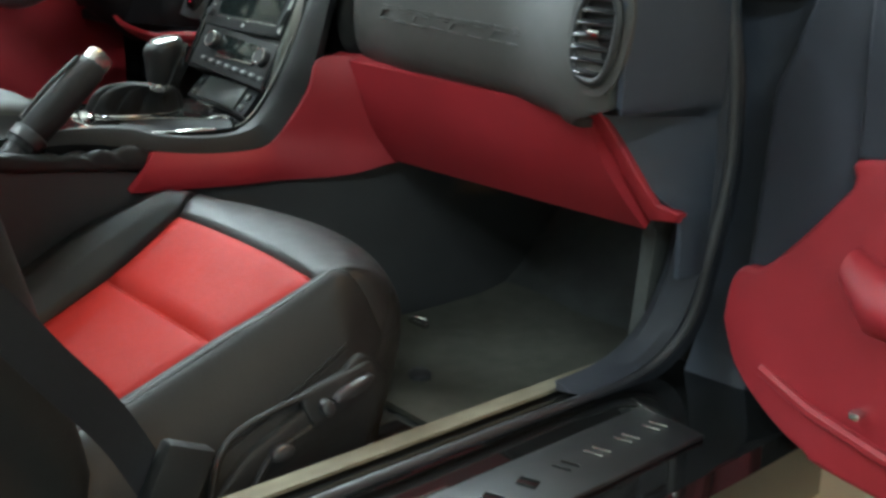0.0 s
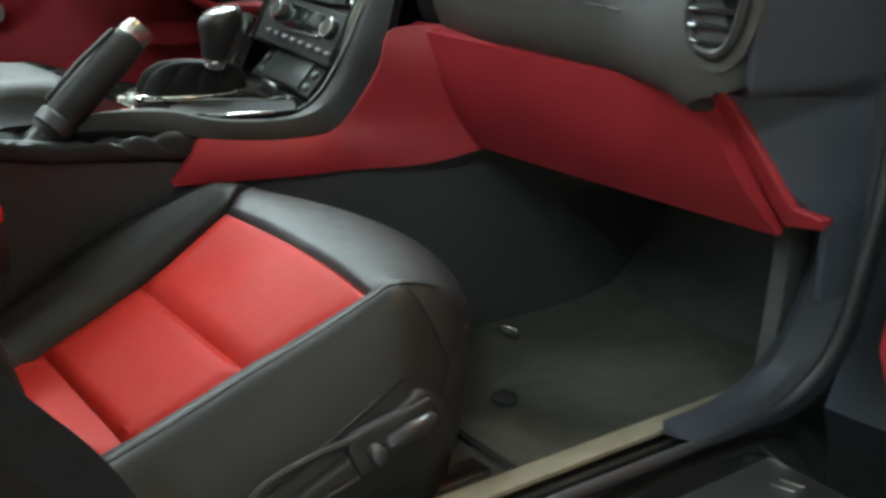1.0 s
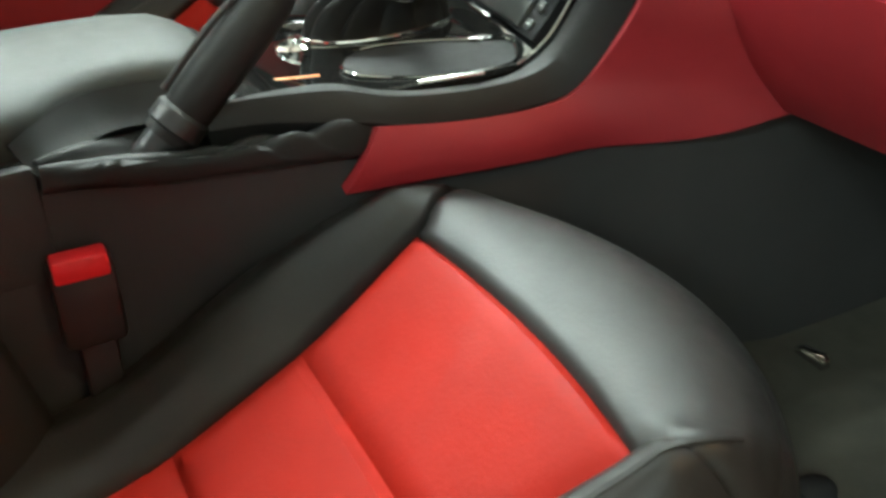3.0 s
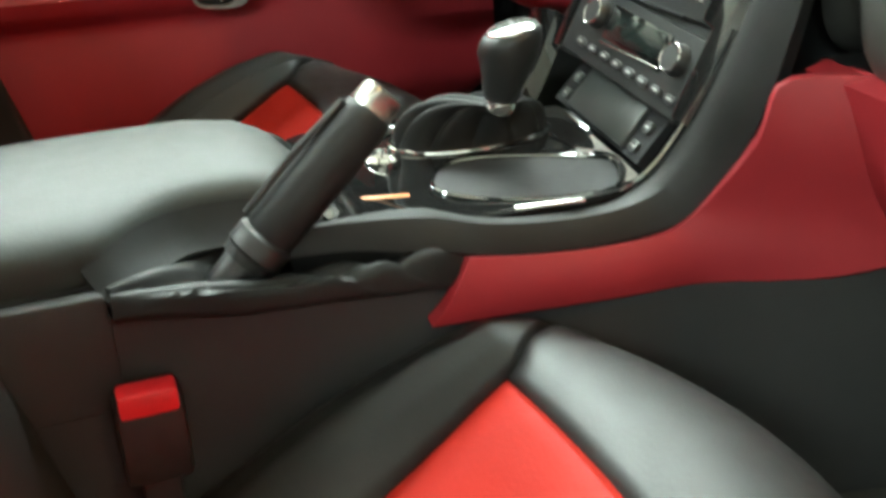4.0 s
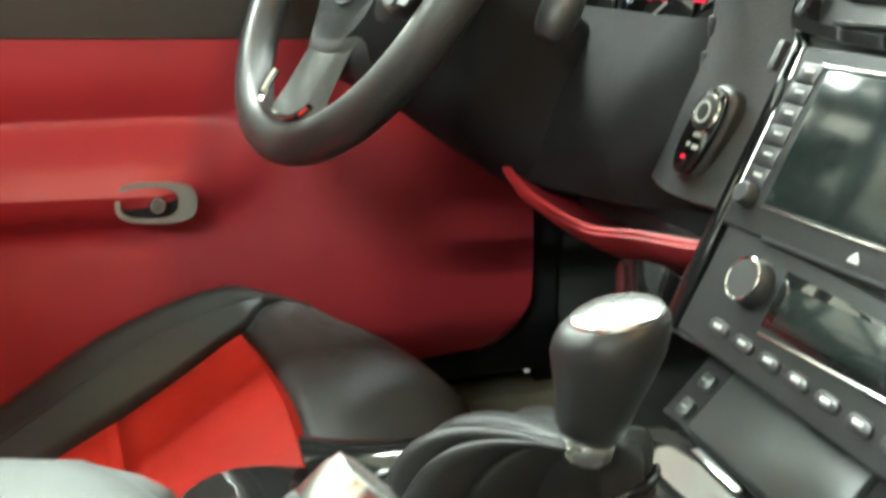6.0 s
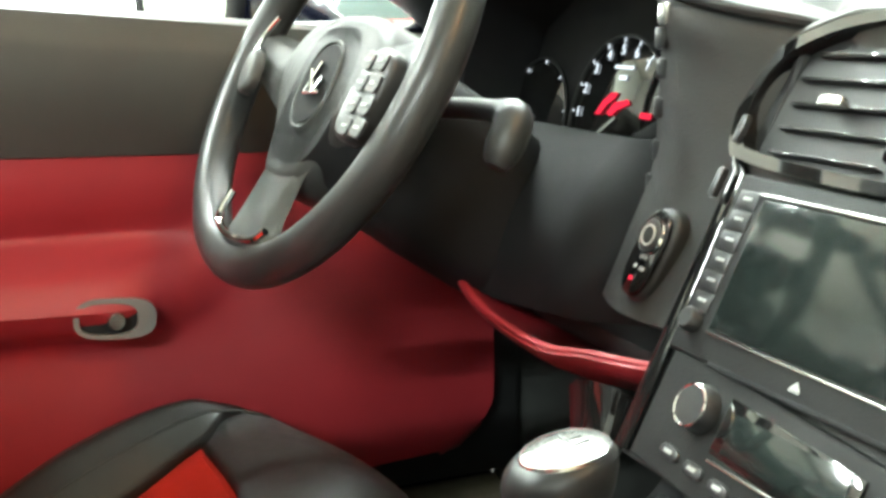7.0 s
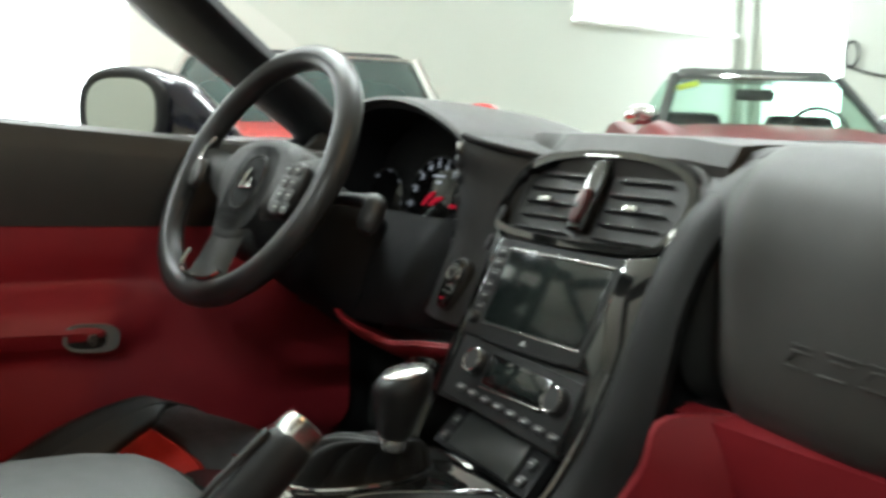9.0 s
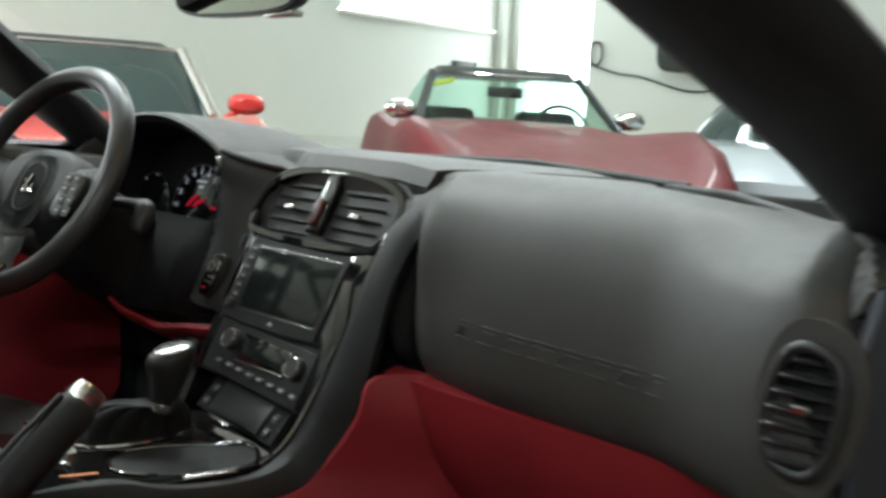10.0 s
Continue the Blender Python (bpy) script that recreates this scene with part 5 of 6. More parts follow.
haz = part("hazard_column", prism([(-0.012, 0.21), (0.014, 0.21), (0.017, 0.25), (0.015, 0.293), (-0.007, 0.293), (-0.014, 0.25)], st, 0.013, 0.005, 3), PIANO_BLACK, stack, "gloss black hazard switch column")
part("hazard_switch", prism(oval(0.009, 0.02, 24, 0.002, 0.237, 0, 3), lambda a, b, d: st(a, b, 0.013 + d), 0.006, 0.003, 3), HAZARD_RED, haz, "dark red hazard switch")
part("hazard_mark", prism([(-0.005, 0.233), (0.005, 0.233), (0.0, 0.241)], lambda a, b, d: st(a, b, 0.019 + d), 0.0006), BUTTON_BLACK, haz, "dark triangle mark")
# satin bar painted in as a glint on the pod's upper edge
part("glint_strip", st_box(0.0, 0.296, 0.012, 0.055, 0.003, 0.002, 0.0008), SATIN, pod, "thin bright strip")
part("gloss_cheek", prism([(0.113, -0.01), (0.138, -0.01), (0.148, 0.06), (0.153, 0.12), (0.153, 0.2), (0.097, 0.19), (0.094, 0.074), (0.113, 0.07)], st, 0.0115, 0.003, 3), PIANO_BLACK, stack, "gloss black panel beside the screen")
for side in (-1, 1):
    part("stack_cheek", prism([(side * 0.112, 0.0), (side * 0.126, 0.0), (side * 0.132, 0.19), (side * 0.146, 0.212), (side * 0.118, 0.19)], st, 0.006, 0.002, 2), PIANO_BLACK, stack, "gloss black side trim")
    for v in (0.179, 0.216):
        part("edge_button", st_box(side * 0.131 + (0.017 if side > 0 else 0), v, 0.012, 0.006, 0.02, 0.006, 0.002), SATIN if side > 0 else BUTTON_BLACK, stack, "small bright edge button")

unit = thing("navigation_unit", (0, 0.16, 0.63), "dark navigation radio with a blank screen and small side buttons", "navigation radio")
part("faceplate", prism([(-0.112, 0.071), (0.112, 0.071), (0.114, 0.189), (-0.114, 0.189)], st, 0.010, 0.003, 3), RIM_VINYL, unit)
part("screen", prism([(-0.082, 0.091), (0.085, 0.091), (0.088, 0.175), (-0.084, 0.175)], lambda a, b, d: st(a, b, 0.0095 + d), 0.0015, 0.0007, 2), SCREEN, unit, "blank dark screen")
part("screen_edge", st_box(0.0, 0.1775, 0.0105, 0.178, 0.002, 0.002, 0.0006), SATIN, unit, "thin bright upper edge")
part("screen_edge", st_box(0.002, 0.0885, 0.0105, 0.17, 0.0012, 0.002, 0.0004), SATIN, unit, "thin bright lower edge")
part("eject_mark", prism([(-0.003, 0.0785), (0.005, 0.0785), (0.001, 0.083)], lambda a, b, d: st(a, b, 0.0102 + d), 0.0006), GREY_PRINT, unit, "eject mark")
part("eject_mark", st_box(0.001, 0.0775, 0.0105, 0.008, 0.001, 0.0008, 0.0002), GREY_PRINT, unit, "eject mark")
for k in range(6):
    v = 0.172 - 0.0135 * k
    b = part("side_button", st_box(-0.099, v, 0.0098, 0.018, 0.0122, 0.0022, 0.0007), BUTTON_BLACK, unit)
    part("print_bar", st_box(-0.0985, v + 0.001, 0.0111, 0.008, 0.002, 0.0004, 0.0001), GREY_PRINT, b, "small pale print")
part("tuning_knob", turned([(0.0075, 0), (0.0075, 0.006), (0.006, 0.008), (0.001, 0.008)], st(-0.098, 0.092, 0.01), SN, 20), HARD_BLACK, unit, "small black knob")
part("disc_slot", st_box(0, 0.0715, 0.0085, 0.14, 0.003, 0.006, 0.0005), CLUSTER_BLACK, unit)

climate = thing("climate_panel", (0, 0.13, 0.57), "black climate control panel with two knobs and a small display", "climate controls")
def cst(x, v, d=0.0):
    return st(0.015 + 0.9 * x, v - 0.003 - 0.06 * x, d)


def cst_box(x, v, d, w, h, depth, bev=0.0015):
    return box(cst(x, v, d), (w * 0.9, h, depth), bev, SROT)


part("panel", prism([(-0.135, -0.004), (0.112, -0.004), (0.114, 0.07), (-0.135, 0.07)], cst, 0.008, 0.003, 3), RIM_VINYL, climate)
part("display_bezel", prism([(-0.06, 0.026), (0.058, 0.026), (0.058, 0.06), (-0.06, 0.06)], lambda a, b, d: cst(a, b, 0.0075 + d), 0.003, 0.0012, 2), PIANO_BLACK, climate)
part("display", cst_box(0, 0.044, 0.0108, 0.1, 0.024, 0.0012, 0.0004), SCREEN, climate, "dark olive display")
part("display_edge", cst_box(0, 0.0255, 0.0105, 0.116, 0.0018, 0.002, 0.0005), SATIN, climate, "bright lower edge")
for x in (-0.083, 0.08):
    k = part("temperature_knob", turned([(0.0145, 0), (0.0145, 0.003), (0.013, 0.0095), (0.012, 0.011), (0.002, 0.0112)], cst(x, 0.044, 0.008), SN, 32), HARD_BLACK, climate, "black ribbed knob")
    part("knob_ring", tube([Vector(cst(x, 0.044, 0.0185)) + SROT @ Vector((0.0125 * math.cos(a), 0.0125 * math.sin(a), 0)) for a in [2 * math.pi * q / 32 for q in range(32)]], 0.0009, 6, closed=True), CHROME, k, "thin chrome ring")
for k in range(8):
    x = -0.094 + 0.027 * k
    b = part("climate_button", prism(oval(0.0098, 0.0042, 20, x, 0.012, 0, 3), lambda a, b_, d: cst(a, b_, 0.0075 + d), 0.003, 0.0012, 2), BUTTON_BLACK, climate, "oval climate button")
    part("print_bar", cst_box(x, 0.0125, 0.0108, 0.008, 0.0024, 0.0004, 0.0001), GREY_PRINT, b, "small pale print")

# ash tray door below, lying flatter
TO, TX, TV = Vector((-0.005, 0.094, 0.513)), Vector((0.994, -0.108, 0)), Vector((0.07, 0.645, 0.76))
TN = TX.cross(TV).normalized()
def ty(x, v, d=0.0):
    return tuple(TO + TX * (x * 0.86) + TV * (v * 0.68) + TN * d)


tray = thing("ash_tray", (0, 0.08, 0.5), "closed black ash tray door with small side switches", "ash tray")
part("surround", prism([(-0.118, -0.004), (0.118, -0.004), (0.116, 0.075), (-0.116, 0.075)], ty, -0.012), CLUSTER_BLACK, tray)
# satin bar stands in for the white glint before the tray door
part("tray_glint", box(ty(-0.03, -0.01, 0.001), (0.05, 0.006, 0.003), 0.001, Euler((radians(10), 0, radians(-6))).to_matrix()), SATIN, tray, "satin bar put in for a glint before the tray")
part("door", prism([(-0.078, 0.001), (0.078, 0.001), (0.076, 0.066), (-0.076, 0.066)], ty, 0.005, 0.002, 2), TRAY_BLACK, tray, "smooth dark tray door")
for side in (-1, 1):
    for v in (0.012, 0.042):
        b = part("switch", prism(oval(0.0075, 0.0085, 16, side * 0.096, v, 0, 4), ty, 0.004, 0.0015, 2), TRAY_BLACK, tray, "small square switch")
        part("print_bar", box(ty(side * 0.096, v, 0.0043), (0.006, 0.0015, 0.0004), 0.0001), GREY_PRINT, b, "small pale print")


# ---- dashboard ----
dash = thing("dashboard", (0, 0.35, 0.6), "dark grey soft dashboard with red lower panels", "dashboard")
BACK_Y = [(-0.78, 0.33), (-0.5, 0.5), (-0.25, 0.615), (0, 0.64), (0.25, 0.595), (0.5, 0.46), (0.74, 0.29), (0.8, 0.24)]
FACE = spline([(0.30, 0.842, 0), (0.255, 0.842, 0), (0.215, 0.836, 0), (0.182, 0.815, 0), (0.162, 0.78, 0), (0.152, 0.735, 0), (0.149, 0.69, 0), (0.152, 0.658, 0), (0.16, 0.635, 0), (0.175, 0.621, 0), (0.2, 0.618, 0)], 5)


def pad_face(u, v):
    x = 0.15 + 0.63 * u
    back = lerp_table(BACK_Y, x)
    left, right = smooth(0.2, 0.0, u), smooth(0.86, 1.0, u)
    if v < 0.3:
        k = v / 0.3
        y = back + (max(0.2, min(0.3, back - 0.05)) - back) * k
        z = 0.832 + 0.01 * math.sin(k * math.pi / 2) - 0.032 * smooth(0.12, 0.5, x) * (1 - k) ** 0.7
    else:
        f = (v - 0.3) / 0.7 * (len(FACE) - 1)
        i = min(int(f), len(FACE) - 2)
        p = FACE[i].lerp(FACE[i + 1], f - i)
        y, z = min(p.x, back - 0.05 + (p.x - 0.3)) if right > 0 and p.x > back - 0.05 else p.x, p.y
    drop = (0.008 * left + 0.03 * right * right + 0.016 * smooth(0.42, 0.7, x)) * smooth(0.55, 0.8, z)
    x -= 0.07 * smooth(0.8, 1.0, u) * smooth(0.66, 0.62, z)
    return x, y + (0.018 * smooth(0.4, 0.25, x) * smooth(0.82, 0.7, z) - 0.05 * smooth(0.56, 0.75, x) + 0.06 * smooth(0.768, 0.795, x)) * smooth(0.84, 0.8, z) + 0.056 * smooth(0.275, 0.19, x) * smooth(0.848, 0.834, z), z - drop - 0.006 * smooth(0.186, 0.174, x)


part("airbag_pad", sheet(pad_face, 60, 60, 0.01), DASH_VINYL, dash, "dark grey grained passenger dash pad")
def top_pad(u, v):
    x = -0.79 + 0.966 * u
    back = lerp_table(BACK_Y, x)
    front = smooth(0.8, 1.0, v)
    y = back + (0.247 + 0.035 * smooth(-0.08, -0.14, x) + 0.07 * smooth(-0.185, -0.22, x) * smooth(-0.6, -0.57, x) - back) * min(1, v / 0.9) + 0.006 * front
    return x, y, 0.832 + 0.010 * math.sin(min(1, v / 0.9) * math.pi / 2) - 0.035 * max(0, (v - 0.85) / 0.15) ** 2 - 0.05 * smooth(-0.66, -0.78, x) - 0.006 * smooth(0.1, 0.176, x)


part("top_pad", sheet(top_pad, 50, 16, 0.012), DASH_VINYL, dash, "dark grey grained dash top")
# black box added so that the gap beside the stack reads dark
part("stack_filler", box((0.04, 0.335, 0.64), (0.32, 0.17, 0.34), 0.006), HARD_BLACK, dash)
part("lower_frame", box((0.43, 0.33, 0.6), (0.52, 0.26, 0.02), 0.004), HARD_BLACK, dash)
part("lower_frame", box((-0.45, 0.36, 0.585), (0.6, 0.36, 0.02), 0.004), HARD_BLACK, dash)
def end_cap(u, v):
    z = 0.42 + 0.385 * v
    ex = lerp_table([(0.42, 0.79), (0.5, 0.786), (0.515, 0.757), (0.53, 0.744), (0.585, 0.722), (0.612, 0.704), (0.63, 0.79), (0.636, 0.797)], z)
    ey = lerp_table([(0.42, 0.25), (0.503, 0.246), (0.53, 0.228), (0.585, 0.198), (0.612, 0.178), (0.63, 0.1), (0.636, 0.092), (0.75, 0.085), (0.82, 0.12)], z)
    return ex + (0.785 - ex) * u + 0.004 * math.sin(math.pi * u), ey + (0.312 - ey) * u, z


part("end_cap", sheet(end_cap, 12, 60, 0.008), JAMB_PAINT, dash, "smooth dark dash end cap")
part("end_filler", box((0.72, 0.255, 0.727), (0.1, 0.1, 0.146), 0.004), HARD_BLACK, dash)
part("end_cap", box((-0.765, 0.36, 0.68), (0.02, 0.28, 0.26), 0.004), HARD_BLACK, dash)
# raised emblem on the pad, plain bars
for i in range(8):
    x = 0.352 + 0.0358 * i
    y = min((pad_face((x - 0.15) / 0.63, 0.5 + 0.01 * k) for k in range(30)), key=lambda p: abs(p[2] - 0.692))[1] - 0.0105
    for dz, w in ((0.009, 0.031), (0.004, 0.02 if i % 3 else 0.027), (-0.0085, 0.024)):
        part("emblem_bar", box((x + dz * 0.6, y + 0.0012, 0.692 - 0.0006 * i + dz), (w, 0.005, 0.002), 0.0008, Euler((0, radians(3), 0)).to_matrix()), DASH_VINYL, dash, "raised emblem bar in the pad colour")
    if i % 2 == 0:
        part("emblem_bar", box((x - 0.011, y + 0.0012, 0.692 - 0.0006 * i), (0.002, 0.005, 0.012), 0.0008, Euler((0, radians(40), 0)).to_matrix()), DASH_VINYL, dash, "raised emblem bar in the pad colour")
# round corner vent
vent = part("corner_vent", tube([(0.755 + a, 0.088 - 0.12 * a, 0.711 + b) for a, b in oval(0.03, 0.049, 48, 0, 0, radians(-10), 2.6)], 0.005, 10, closed=True), HARD_BLACK, dash, "oval corner vent")
part("vent_bezel", ring_plate(oval(0.045, 0.067, 48, 0.757, 0.714, radians(-10), 2.4), oval(0.032, 0.051, 48, 0.755, 0.711, radians(-10), 2.6), lambda a, b, d: (a, 0.096 - 0.12 * (a - 0.755) - d, b), 0.006), DASH_VINYL, vent, "grey grained vent bezel")
part("vent_well", prism(oval(0.029, 0.048, 40, 0.755, 0.711, radians(-10), 2.6), lambda a, b, d: (a, 0.096 - 0.12 * (a - 0.755) - d, b), 0.004), CLUSTER_BLACK, vent)
for k in range(7):
    b = -0.039 + 0.013 * k
    w = 0.028 * math.sqrt(max(0.1, 1 - (b / 0.05) ** 2)) * 1.9
    part("vent_slat", box((0.755 + b * 0.17, 0.089, 0.711 + b), (w, 0.009, 0.003), 0.001, Euler((radians(20), 0, radians(6))).to_matrix()), BUTTON_BLACK, vent, "dark vent slat")
part("vent_tab", box((0.757, 0.083, 0.714), (0.016, 0.008, 0.007), 0.002), SATIN, vent, "small silver vent tab")
# red lower panels
def glove(u, v):
    x = 0.205 + 0.482 * u + 0.045 * u * v
    y = 0.178 + 0.085 * v + 0.012 * math.sin(v * math.pi) * -1
    return x, y + 0.01 * (u - 0.5) ** 2, 0.62 - 0.15 * v + 0.012 * u * v


part("glovebox_door", sheet(glove, 24, 14, 0.02), RED_VINYL, dash, "red vinyl glovebox door")
part("glovebox_lip", tube([glove(0.06 + 0.94 * k / 20, 0.0) for k in range(21)], [0.001 + 0.003 * min(1, k / 4) for k in range(21)], 8), RED_VINYL, dash, "rolled red top edge")
part("end_strip", prism([(0.685, 0.606), (0.702, 0.62), (0.722, 0.585), (0.745, 0.53), (0.757, 0.508), (0.79, 0.503), (0.783, 0.49), (0.74, 0.482), (0.73, 0.5), (0.708, 0.555)], lambda a, b, d: (a, 0.262 - 0.55 * (b - 0.48) - d, b), 0.016, 0.004, 3), RED_VINYL, dash, "bright red end strip")
part("under_panel", sheet(lambda u, v: (0.28 + 0.45 * u, 0.27 + 0.34 * v, 0.468 + 0.012 * u - 0.03 * v), 8, 8, 0.015), CARPET, dash, "black under-dash panel")
# driver side knee panels
KNEE = spline([(-0.66, 0.2, 0.6), (-0.55, 0.15, 0.61), (-0.45, 0.125, 0.632), (-0.4, 0.118, 0.618), (-0.36, 0.115, 0.603), (-0.3, 0.113, 0.597), (-0.24, 0.117, 0.594), (-0.19, 0.125, 0.602), (-0.15, 0.135, 0.606), (-0.118, 0.155, 0.608), (-0.1, 0.19, 0.61)], 5)
part("knee_lip", tube(KNEE, [0.0034 - 0.0014 * smooth(20, 34, i) for i in range(len(KNEE))], 10), RED_VINYL, dash, "red vinyl lip below the column")
part("knee_panel", sheet(lambda u, v: (lambda p: (p.x, p.y + 0.003 + 0.12 * v ** 1.6, p.z + 0.002 - 0.05 * v))(KNEE[min(len(KNEE) - 1, int(u * (len(KNEE) - 1)))]), 40, 8, 0.008), RED_VINYL, dash, "dark red vinyl knee panel")
part("column_panel", sheet(lambda u, v: (-0.62 + 0.415 * u, 0.143 + 0.045 * smooth(0.86, 1.0, u) + 0.06 * v * v - 0.008 * math.sin(math.pi * v) + 0.012 * math.cos(u * 6.28) * (1 - v), 0.606 + 0.134 * v - 0.006 * (1 - v) * math.exp(-((u - 0.6) / 0.2) ** 2)), 24, 8, 0.02), CLUSTER_BLACK, dash, "black panel round the column")

# instrument binnacle
cluster = thing("instrument_binnacle", (-0.38, 0.25, 0.7), "black hooded instrument binnacle with lit dials", "instrument cluster")
ARCH = [(-0.585, 0.70), (-0.583, 0.77), (-0.565, 0.83), (-0.525, 0.868), (-0.47, 0.884), (-0.42, 0.889), (-0.37, 0.888), (-0.315, 0.88), (-0.265, 0.866), (-0.222, 0.848), (-0.2, 0.825), (-0.184, 0.77), (-0.175, 0.70)]
ARCH = [(p.x, p.y) for p in spline([(*p, 0) for p in ARCH], 3)]
def arch_at(y, grow, flat, dx=0.0):
    return [(-0.385 + (x + 0.385) * grow + dx * smooth(-0.35, -0.19, x), y, (z - 0.7) * grow * flat + 0.7) for x, z in ARCH]


outer = [arch_at(0.195, 0.985, 1.0), arch_at(0.19, 1.0, 1.0), arch_at(0.194, 1.012, 1.01), arch_at(0.22, 1.02, 1.005), arch_at(0.3, 1.03, 0.97, 0.02), arch_at(0.4, 1.04, 0.9, 0.03), arch_at(0.52, 1.05, 0.72, 0.03)]
inner = [arch_at(0.195, 0.985, 1.0), arch_at(0.2, 0.955, 0.985), arch_at(0.24, 0.935, 0.975), arch_at(0.275, 0.925, 0.965), arch_at(0.36, 0.91, 0.94)]
part("hood", loft(outer, closed=False), DASH_VINYL, cluster, "padded dark hood")
part("hood_lining", loft(inner, closed=False), CLUSTER_BLACK, cluster, "matt black hood lining")
FLANK = [((-0.2, 0.3, 0.842), (-0.122, 0.32, 0.83)), ((-0.2, 0.192, 0.842), (-0.122, 0.25, 0.82)), ((-0.208, 0.19, 0.8), (-0.125, 0.228, 0.777)), ((-0.213, 0.19, 0.73), (-0.127, 0.209, 0.735)), ((-0.226, 0.18, 0.68), (-0.129, 0.192, 0.7)), ((-0.236, 0.165, 0.63), (-0.13, 0.155, 0.63))]
fl, fr = spline([p for p, q in FLANK], 5), spline([q for p, q in FLANK], 5)


def flank(u, v):
    i = min(25, int(round(v * 25)))
    p = fl[i].lerp(fr[i], u)
    return p.x, p.y - 0.012 * math.sin(math.pi * u), p.z


part("right_flank", sheet(flank, 12, 25, -0.014), CONSOLE_VINYL, cluster, "dark rounded flank beside the dials")
part("flank_lip", tube([(p.x, p.y - 0.002, p.z + 0.004) for p in [fl[5].lerp(fr[5], k / 10) + Vector((0, -0.012 * math.sin(math.pi * k / 10), 0)) for k in range(11)]] + [(p.x + 0.004, p.y, p.z) for p in fr[6:19]], 0.0045, 8), RUBBER, cluster, "dark seam edge")
CO, CV, CN = Vector((-0.385, 0.262, 0.72)), Vector((0, 0.2, 0.98)), Vector((0, -0.98, 0.2))
CROT = Matrix(((1, 0, 0), (0, CV.y, CN.y), (0, CV.z, CN.z)))
def cl(x, v, d=0.0):
    return tuple(CO + Vector((x, 0, 0)) + CV * v + CN * d)


part("face", prism([(-0.185, -0.03), (0.18, -0.03), (0.178, 0.06), (0.14, 0.12), (0.03, 0.155), (-0.08, 0.15), (-0.16, 0.1)], cl, 0.004), CLUSTER_BLACK, cluster, "black dial face")
def dial(cx, cv, r, marks, a0, a1, needle, name):
    d = part("dial", prism(oval(r, r, 40, cx, cv), lambda a, b, q: cl(a, b, 0.004 + q), 0.003, 0.001, 2), PIANO_BLACK, cluster, name)
    part("dial_ring", tube([cl(cx + r * 1.01 * math.cos(a), cv + r * 1.01 * math.sin(a), 0.008) for a in [2 * math.pi * k / 40 for k in range(40)]], 0.0014, 6, closed=True), HARD_BLACK, d)
    for k, t in enumerate(marks):
        a = radians(a0 + (a1 - a0) * k / (len(marks) - 1))
        m = Matrix.Translation(cl(cx + r * 0.84 * math.cos(a), cv + r * 0.84 * math.sin(a), 0.008)) @ CROT.to_4x4()
        if t:
            lettering(t, r * 0.17, m, "numeral", WHITE_PRINT, d)
        part("tick", box(cl(cx + r * 0.96 * math.cos(a), cv + r * 0.96 * math.sin(a), 0.008), (r * 0.07, 0.001, 0.0006), 0, CROT @ Euler((0, 0, a)).to_matrix()), WHITE_PRINT, d)
    a = radians(needle)
    part("needle", box(cl(cx + r * 0.3 * math.cos(a), cv + r * 0.3 * math.sin(a), 0.0095), (r * 0.75, 0.003, 0.001), 0.0003, CROT @ Euler((0, 0, a)).to_matrix()), HARD_BLACK if name == "speedometer" else GREY_PRINT, d, "thin needle")
    return d


tach = dial(0.003, 0.02, 0.074, ["", "1", "2", "3", "4", "5", "6", "7"], 197, 53, 215, "tachometer")
part("lit_sector", prism([(-0.027, 0.024), (-0.018, 0.036), (-0.006, 0.044), (0.004, 0.045), (0.001, 0.04), (-0.011, 0.033), (-0.02, 0.024)], lambda a, b, d: cl(a, b, 0.0085 + d), 0.0006), RED_LIT, tach, "red lit sector")
part("lit_sector", prism([(-0.008, 0.026), (0.002, 0.036), (0.022, 0.04), (0.026, 0.036), (0.008, 0.03), (0.0, 0.024)], lambda a, b, d: cl(a, b, 0.0085 + d), 0.0006), RED_LIT, tach, "red lit sector")
part("print_bar", box(cl(0.006, 0.067, 0.0085), (0.03, 0.003, 0.0004), 0, CROT), WHITE_PRINT, tach, "small white print")
part("print_bar", box(cl(0.007, 0.058, 0.0085), (0.012, 0.004, 0.0004), 0, CROT), WHITE_PRINT, tach, "small white print")
dial(-0.142, 0.01, 0.06, ["", "", "", "", "", "", "", ""], 235, -25, 225, "speedometer")
dial(0.1, 0.06, 0.02, ["", "", ""], 150, 30, 60, "small gauge")
dial(0.1, 0.012, 0.02, ["", "", ""], 150, 30, 100, "small gauge")
part("lit_bar", box(cl(0.053, 0.028, 0.0085), (0.016, 0.005, 0.001), 0.0003, CROT), RED_LIT, cluster, "red lit bar")
for k in range(6):
    p = fl[6 + 2 * k]
    part("trip_button", box((p.x + 0.001, p.y + 0.001, p.z - 0.006), (0.011, 0.005, 0.015), 0.002), BUTTON_BLACK if k else SATIN, cluster, "small cluster button")

# start button panel
ign = thing("start_button_panel", (-0.16, 0.155, 0.63), "black panel with a round start button and small red light", "start button")
IO, IV, IN = Vector((-0.17, 0.163, 0.672)), Vector((0, 0.35, 0.937)), Vector((0, -0.937, 0.35))
IROT = Matrix(((1, 0, 0), (0, IV.y, IN.y), (0, IV.z, IN.z)))
def ig(x, v, d=0.0):
    return tuple(IO + Vector((x, 0, 0)) + IV * v + IN * d)


